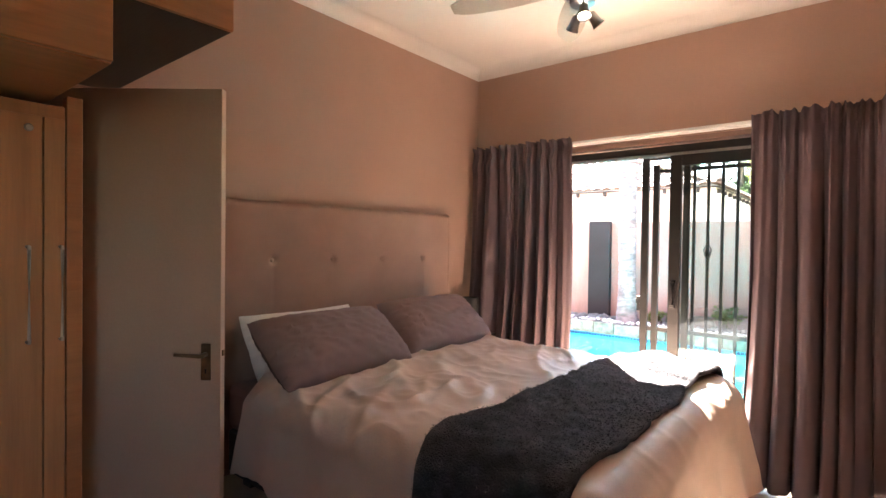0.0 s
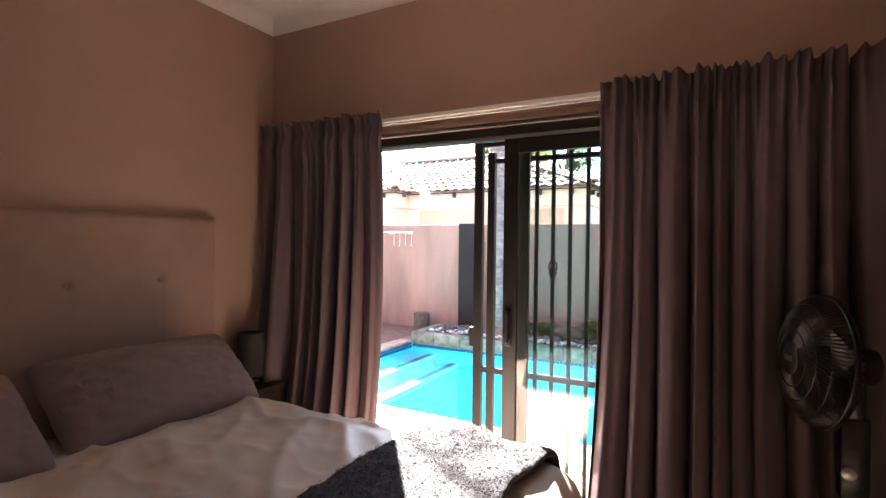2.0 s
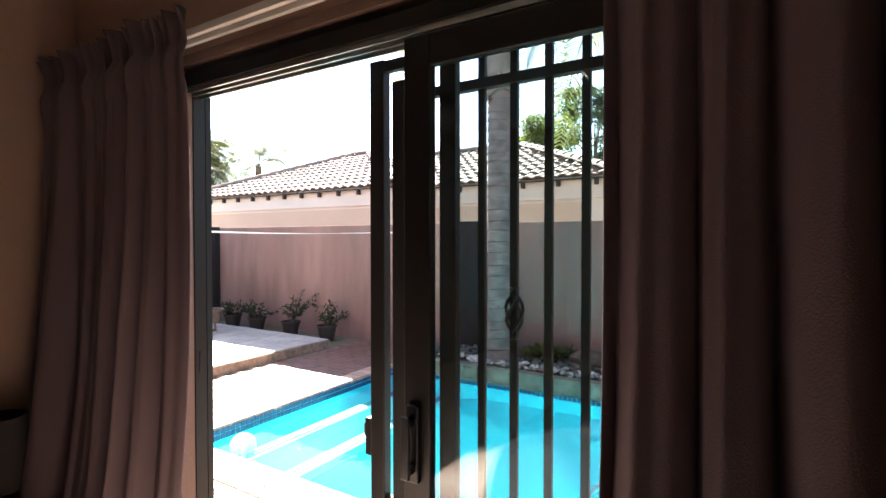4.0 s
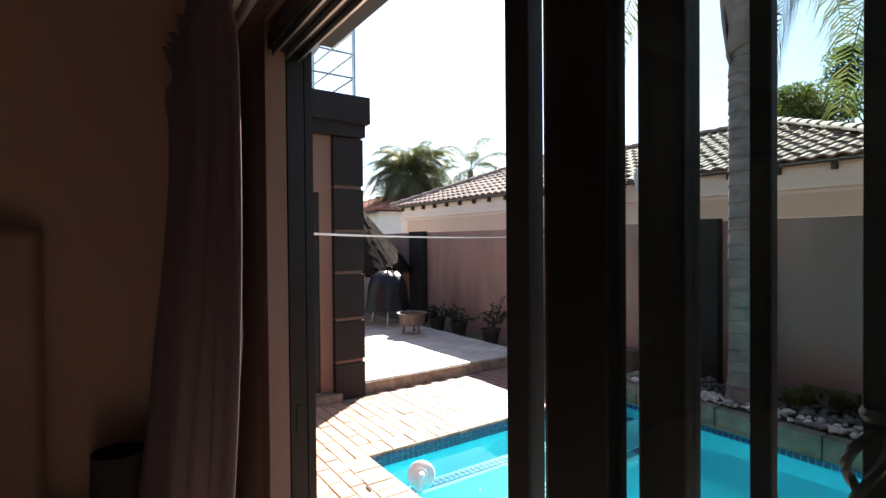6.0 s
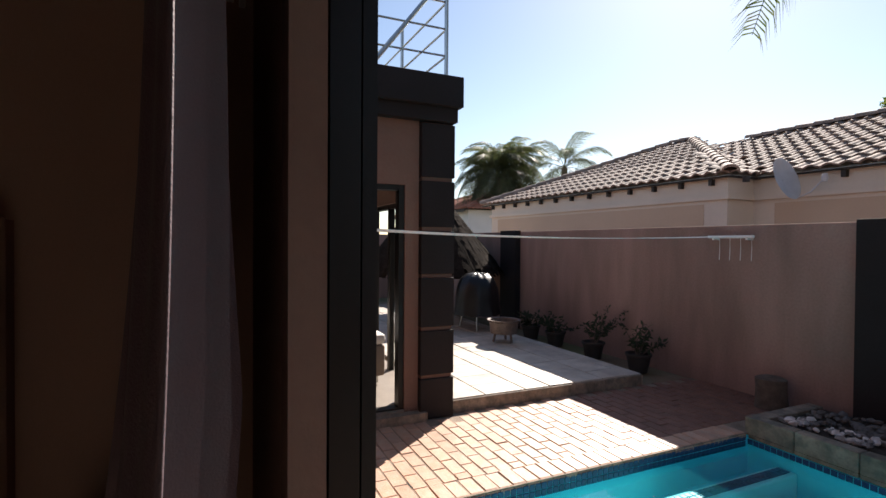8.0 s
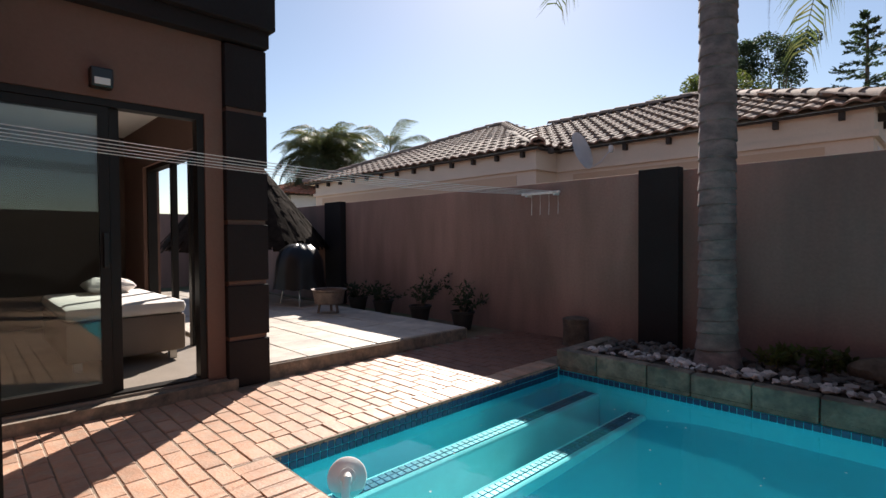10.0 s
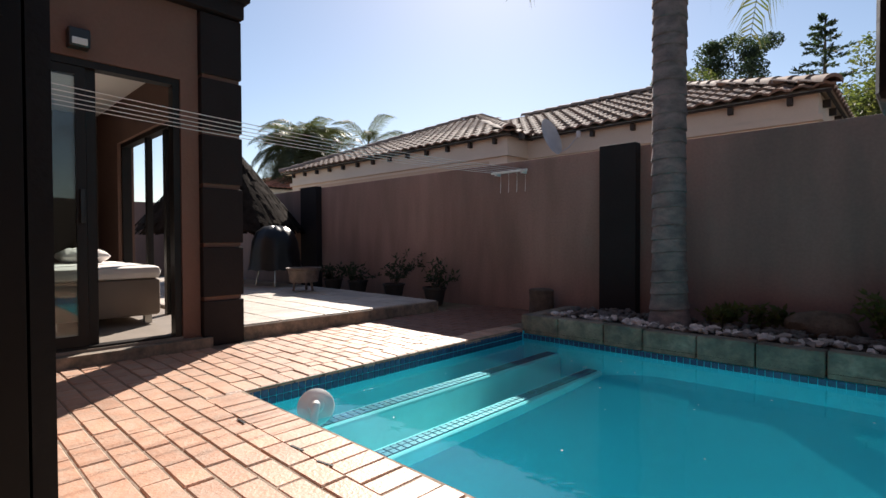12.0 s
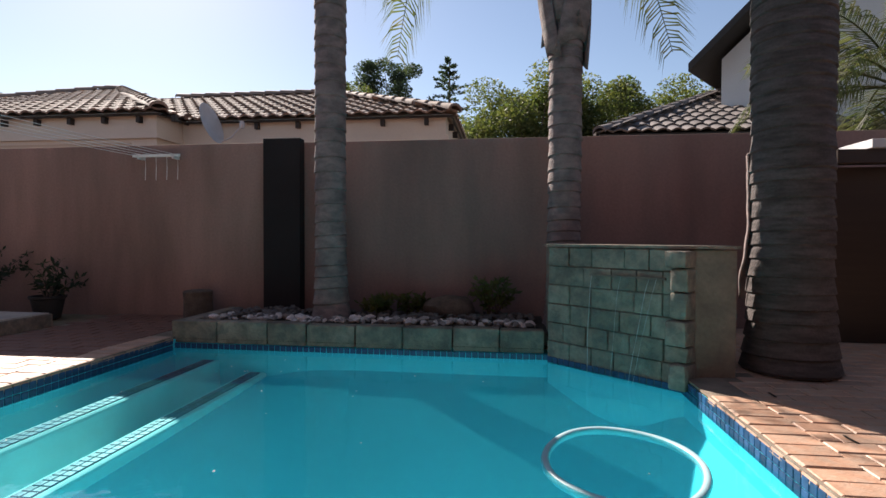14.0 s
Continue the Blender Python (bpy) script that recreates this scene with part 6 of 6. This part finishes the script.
def shrub(at, h, spread, seed, label, pot=True, material="leaf_dark", n=11):
    """Thin arching stems with small leaves, in a pot or straight from the soil."""
    rnd = random.Random(seed)
    t = thing("potted_plant" if pot else "garden_plant", label, "plant", Matrix.Translation(at), group="plants along the wall")
    base = 0.0
    if pot:
        part("pot", lathe(bmesh.new(), [(0.11, 0.0), (0.15, 0.20), (0.165, 0.21), (0.165, 0.235), (0.145, 0.235), (0.13, 0.20), (0.02, 0.19)], 20), "terracotta", t, "black plastic pot", True)
        base = 0.19
    bm = bmesh.new()
    vs, fs = [], []
    for k in range(n):
        a, out = rnd.uniform(0, 6.28), spread * rnd.uniform(0.3, 1.0)
        hh = h * rnd.uniform(0.55, 1.0)
        pts = [Vector((0.03 * math.cos(a), 0.03 * math.sin(a), base)) + Vector((math.cos(a) * out * u ** 1.5, math.sin(a) * out * u ** 1.5, (hh - base) * u)) for u in (0, 0.35, 0.7, 1.0)]
        pipe(bm, pts, [0.006, 0.005, 0.004, 0.002], 5)
        for _ in range(22):
            u = rnd.uniform(0.3, 1.0)
            i = min(2, int(u * 3))
            p = pts[i].lerp(pts[i + 1], u * 3 - i)
            d = Vector((rnd.gauss(0, 1), rnd.gauss(0, 1), rnd.gauss(0.3, 0.7))).normalized()
            w = d.cross(Vector((rnd.gauss(0, 1), rnd.gauss(0, 1), rnd.gauss(0, 1)))).normalized()
            s = rnd.uniform(0.05, 0.10)
            j = len(vs)
            vs += [p, p + d * s * 0.5 + w * s * 0.2, p + d * s, p + d * s * 0.5 - w * s * 0.2]
            fs.append((j, j + 1, j + 2, j + 3))
    part("stem", bm, "bark_dark", t)
    joined("leaves", [(vs, fs)], material, t, "small leaves", kind="stuff")


shrub((-5.58, 7.92, GROUND), 0.62, 0.42, 61, "straggly dark green shrub in a black pot by the wall")
shrub((-6.40, 7.90, GROUND), 0.70, 0.42, 62, "straggly dark green shrub in a black pot by the wall")
shrub((-7.30, 7.92, GROUND), 0.55, 0.40, 63, "straggly dark green shrub in a black pot by the wall")
shrub((-7.95, 7.9, GROUND), 0.50, 0.28, 64, "low straggly shrub in a black pot by the wall")
shrub((-0.95, 8.0, 0.02), 0.38, 0.22, 65, "small bright green plant in the pebble planter", False, "leaf", 14)
shrub((-1.75, 8.05, 0.02), 0.22, 0.2, 66, "low green plant in the pebble planter", False, "leaf", 12)
shrub((-2.05, 7.95, 0.02), 0.20, 0.2, 67, "low green plant in the pebble planter", False, "leaf", 12)
stump = thing("tree_stump", "short weathered log stump standing by the wall", "stump", Matrix.Translation((-4.0, 8.08, GROUND)))
bm = bmesh.new()
rows = [[bm.verts.new((r * (1 + 0.05 * math.sin(3 * a + z * 5) + 0.03 * noise.noise(Vector((math.cos(a) * 3, math.sin(a) * 3, z * 4)))) * math.cos(a), r * (1 + 0.05 * math.sin(3 * a + z * 5)) * math.sin(a), z)) for a in [2 * math.pi * k / 24 for k in range(24)]] for r, z in ((0.15, 0), (0.14, 0.1), (0.135, 0.2), (0.14, 0.29), (0.12, 0.30))]
for a, b in zip(rows, rows[1:]):
    for k in range(24):
        bm.faces.new((a[k], a[(k + 1) % 24], b[(k + 1) % 24], b[k]))
bm.faces.new(rows[-1])
part("log", bm, "bark_dark", stump, "weathered bark", True)
bm = bmesh.new()
bmesh.ops.create_icosphere(bm, subdivisions=3, radius=1.0)
for v in bm.verts:
    k = 1 + 0.25 * noise.noise(v.co * 1.5)
    v.co = Vector((v.co.x * 0.26 * k, v.co.y * 0.13 * k, v.co.z * 0.13 * k))
rock = solid("boulder", bm, "bark_dark", "dark rounded boulder lying among the pebbles", "rock", smooth=True)
rock.matrix_basis = Matrix.Translation((-1.35, 8.0, 0.09))
perg = thing("pergola", "dark stained timber pergola past the palms, slats coloured pale as if sunlit", "pergola", Matrix.Translation((1.85, 7.6, 0)))
part("beam", boxes((-0.12, 3.9, -0.06, 0.06, 1.36, 1.47), bevel=0.004), "dark_wood", perg)
part("beam", boxes((-0.12, 3.0, -1.36, -1.24, 1.36, 1.47), bevel=0.004), "dark_wood", perg).matrix_basis = Matrix.Translation((0.9, 0, 0))
# slats take a pale colour for the sunlit top
for k in range(9):
    part("slat", boxes((0.10 + k * 0.32, 0.24 + k * 0.32, -1.30 if k > 3 else -0.10, 0.30, 1.472, 1.54), bevel=0.004), "grey_wall", perg, "timber slat coloured pale for its sunlit top")
for x, y in ((1.3, 0.0), (3.75, 0.0), (1.3, -1.3), (3.75, -1.3)):
    part("post", boxes((x - 0.05, x + 0.05, y - 0.05, y + 0.05, GROUND, 1.36), bevel=0.004), "dark_wood", perg)
# a dark sheet, added for the deep shade under the pergola
part("screen", boxes((-0.10, 3.8, 0.14, 0.17, GROUND, 1.355)), "dark_wood", perg, "dark sheet added for the deep shade behind the posts")

# ---- small things on the paving and the water ----
ANCHOR = boxes((-0.042, 0.042, -0.006, 0.006, 0.0, 0.003), bevel=0.001)
ANCHOR = mesh(ANCHOR, "net_anchor", "steel_black")
for x, y, a in ((-3.93, 4.17, 4), (-3.17, 4.15, -3), (-2.69, 4.17, 5), (-2.48, 4.17, 12), (0.60, 6.15, 88), (0.61, 5.54, 92)):
    an = tagged(new("net_anchor", ANCHOR), "small dark metal pool net anchor set in the paving", "net anchor", "net anchors")
    an.matrix_basis = pose(x, y, GROUND + 0.002, 0, 0, a)
# tiny white flecks just above the water
rnd = random.Random(64)
bits = []
for k in range(26):
    x, y, s = rnd.uniform(-3.3, 0.0), rnd.uniform(4.6, 7.0), rnd.uniform(0.004, 0.009)
    bits.append(([(x - s, y, WATER + 0.002), (x, y - s * 0.7, WATER + 0.003), (x + s, y, WATER + 0.002), (x, y + s * 0.7, WATER + 0.006)], [(0, 1, 2, 3)]))
joined("floating_petals", bits, "white_plastic", None, "tiny pale flecks strewn over the pool water", "petals")

# ---- pieces: pebbles, tiles, pavers ----
rnd = random.Random(77)
PEB = []
for s in range(4):
    bm = bmesh.new()
    bmesh.ops.create_icosphere(bm, subdivisions=1, radius=1.0)
    for v in bm.verts:
        v.co *= 1 + 0.35 * noise.noise(v.co * 1.3 + Vector((s * 7, 0, 0)))
    PEB.append(mesh(bm, "pebble", "pebble", True))
peb = thing("pebble_bed", "grey and white pebbles strewn over the planter", "pebbles")
rest = []
for k in range(560):
    x, y = rnd.uniform(-3.48, -0.6), 7.42 + 0.74 * rnd.random() ** 1.3
    if math.hypot(x + 2.46, y - 7.8) < 0.22 or math.hypot(x + 0.36, y - 7.78) < 0.2:
        continue
    s = rnd.uniform(0.014, 0.042)
    m = Matrix.Translation((x, y, 0.025 + s * 0.35 + 0.02 * rnd.random())) @ pose(0, 0, 0, rnd.uniform(-25, 25), rnd.uniform(-25, 25), rnd.uniform(0, 360)) @ Matrix.Diagonal((s * 1.3, s, s * 0.65, 1))
    me = PEB[k % 4]
    if y < 7.66 and len(peb.children) < 280:
        piece("pebble", me, peb, m)
    else:
        rest.append(([m @ v.co for v in me.vertices], [tuple(p.vertices) for p in me.polygons]))
joined("pebble_fill", rest, "pebble", peb, "more pebbles")

tb = thing("pool_tiles", "band of small blue mosaic tiles along the waterline", "tiles", kind="structure")
T = 0.05
TILE_B = mesh(boxes((-0.0225, 0.0225, 0.0, 0.007, -0.0225, 0.0225), bevel=0.003), "mosaic_tile", "pool_tile")
spots = []
for k in range(int((PX1 - PX0) / T)):
    for r in range(2):
        if r == 0:
            spots.append(Matrix.Translation((PX0 + (k + 0.5) * T, PY1 - 0.008, -0.160)))
        spots.append(Matrix.Translation((PX0 + (k + 0.5) * T, PY0 + 0.008, -0.125 - T * r)) @ pose(0, 0, 0, 0, 0, 180))
near = []
for k in range(int((PY1 - PY0) / T)):
    for r in range(2):
        near.append(Matrix.Translation((PX1 - 0.008, PY0 + (k + 0.5) * T, -0.125 - T * r)) @ pose(0, 0, 0, 0, 0, -90))
        spots.append(Matrix.Translation((PX0 + 0.008, PY0 + (k + 0.5) * T, -0.125 - T * r)) @ pose(0, 0, 0, 0, 0, 90))
dd = (B - A).normalized()
for k in range(21):
    for r in range(1):
        q = A + dd * (0.035 + 0.05 * k) - Vector((-dd.y, dd.x, 0)) * 0.036
        spots.append(Matrix.Translation((q.x, q.y, -0.160)) @ pose(0, 0, 0, 0, 0, math.degrees(math.atan2(dd.y, dd.x))))
for m in near:
    piece("mosaic_tile", TILE_B, tb, m)
me = TILE_B
joined("mosaic_fill", [([m @ v.co for v in me.vertices], [tuple(p.vertices) for p in me.polygons]) for m in spots], "pool_tile", tb, "further rows of blue mosaic tiles")
bands = thing("step_edging", "blue mosaic edging strips on the pool steps", "tiles", kind="structure")
spots = []
for x, z in ((-3.315, -0.272), (-2.90, -0.362)):
    for k in range(int((PY1 - PY0) / T)):
        for r in range(2):
            m = Matrix.Translation((x + (r - 0.5) * T, PY0 + (k + 0.5) * T, z)) @ pose(0, 0, 0, 90, 0, 0)
            spots.append(m)
for m in spots[:228]:
    piece("mosaic_tile", TILE_B, bands, m)

# brick coping round the pool, laid on edge across it
cop = thing("pool_coping", "terracotta brick coping laid across the pool's edge", "coping", kind="structure")
bm = bmesh.new()
prof = [(-0.215, -0.05), (-0.215, 0.0), (-0.02, 0.0), (0.0, -0.012), (0.006, -0.03), (0.0, -0.05)]
va = [bm.verts.new((-0.050, y, z)) for y, z in prof]
vb = [bm.verts.new((0.050, y, z)) for y, z in prof]
for k in range(6):
    bm.faces.new((va[k], va[(k + 1) % 6], vb[(k + 1) % 6], vb[k]))
bm.faces.new(va[::-1]), bm.faces.new(vb)
bmesh.ops.bevel(bm, geom=[e for e in bm.edges if abs(e.verts[0].co.x - e.verts[1].co.x) < 1e-5 and (e.verts[0].co.z > -0.02 or e.verts[1].co.z > -0.02)], offset=0.004, segments=1, affect="EDGES")
COP = mesh(bm, "coping_brick", "paver")
C = 0.108
rnd = random.Random(91)


def wob(m):
    return m @ Matrix.Translation((0, rnd.uniform(-0.003, 0.003), rnd.uniform(-0.003, 0.002))) @ pose(0, 0, 0, rnd.uniform(-0.6, 0.6), rnd.uniform(-0.6, 0.6), rnd.uniform(-0.7, 0.7))


for k in range(int((PX1 - PX0 + 0.0) / C) + 1):
    piece("coping_brick", COP, cop, wob(Matrix.Translation((PX0 + (k + 0.5) * C, PY0, GROUND))))
for k in range(int((PY1 - PY0 + 0.2) / C)):
    piece("coping_brick", COP, cop, wob(Matrix.Translation((PX0, PY0 - 0.215 + (k + 0.5) * C, GROUND)) @ pose(0, 0, 0, 0, 0, -90)))
for k in range(int((6.20 - PY0 + 0.2) / C)):
    piece("coping_brick", COP, cop, wob(Matrix.Translation((PX1, PY0 - 0.215 + (k + 0.5) * C, GROUND)) @ pose(0, 0, 0, 0, 0, 90)))

pav = thing("brick_paving", "terracotta brick paving in stretcher bond round the pool", "paving", kind="structure")
PW, PH = 0.232, 0.112
bm = bmesh.new()
box(bm, -PW / 2 + 0.004, PW / 2 - 0.004, -PH / 2 + 0.004, PH / 2 - 0.004, -0.05, 0.0)
bmesh.ops.bevel(bm, geom=[e for e in bm.edges if e.verts[0].co.z > -0.01 and e.verts[1].co.z > -0.01], offset=0.005, segments=1, affect="EDGES")
PAV = mesh(bm, "paver", "paver")
shaded_bricks = []
rest = []
base = [v.co.copy() for v in PAV.vertices]
faces = [tuple(p.vertices) for p in PAV.polygons]
made = 0
row = 0
y = 3.218
while y < 8.28:
    x = EX + 0.1 + (PW / 2 if row % 2 else 0)
    while x < 4.4:
        inpool = PX0 - 0.22 - PW * 0.4 < x < PX1 + 0.22 + PW * 0.45 and y > PY0 - 0.215 - PH * 0.45
        inplant = x > -3.75 and x < 0.6 and y > 6.40
        instep = OX0 - 0.1 < x < OX1 + 0.1 and y < 3.46
        inpat = x < -5.12 + PW / 2 and 4.98 < y < 7.58
        incol = x < EX + 0.16 and 4.64 < y < 5.09
        fit = Matrix.Identity(4)
        if y > PY0 - 0.215 - PH * 0.45 and inpool:  # bricks cut to meet the coping
            lo, hi = x - PW / 2, x + PW / 2
            if lo < PX0 - 0.25 < hi:
                hi = PX0 - 0.218
            elif lo < PX1 + 0.25 < hi:
                lo = PX1 + 0.218
            if hi - lo > 0.03 and (hi != x + PW / 2 or lo != x - PW / 2):
                inpool = False
                fit = Matrix.Translation(((lo + hi) / 2 - x, 0, 0)) @ Matrix.Diagonal(((hi - lo) / PW, 1, 1, 1))
        if not (inpool or inplant or instep or inpat or incol):
            m = Matrix.Translation((x, y, GROUND + rnd.uniform(-0.003, 0.002))) @ pose(0, 0, 0, rnd.uniform(-0.8, 0.8), rnd.uniform(-0.5, 0.5), rnd.uniform(-0.8, 0.8)) @ fit
            # from the wall's shadow edge on: redder bricks, shade deepened by colour
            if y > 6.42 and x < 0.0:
                shaded_bricks.append(([m @ c for c in base], faces))
            elif made < 300 and ((x < -1.6 and y < 5.4) or (0.2 < x < 1.2 and 5 < y < 6.5)):
                piece("paver", PAV, pav, m)
                made += 1
            else:
                rest.append(([m @ c for c in base], faces))
        x += PW
    y += PH
    row += 1
joined("old_paver_fill", shaded_bricks, "paver_red", pav, "redder brick pavers by the boundary wall, darkened for its shade")
joined("paver_fill", rest, "paver", pav, "further courses of brick pavers")
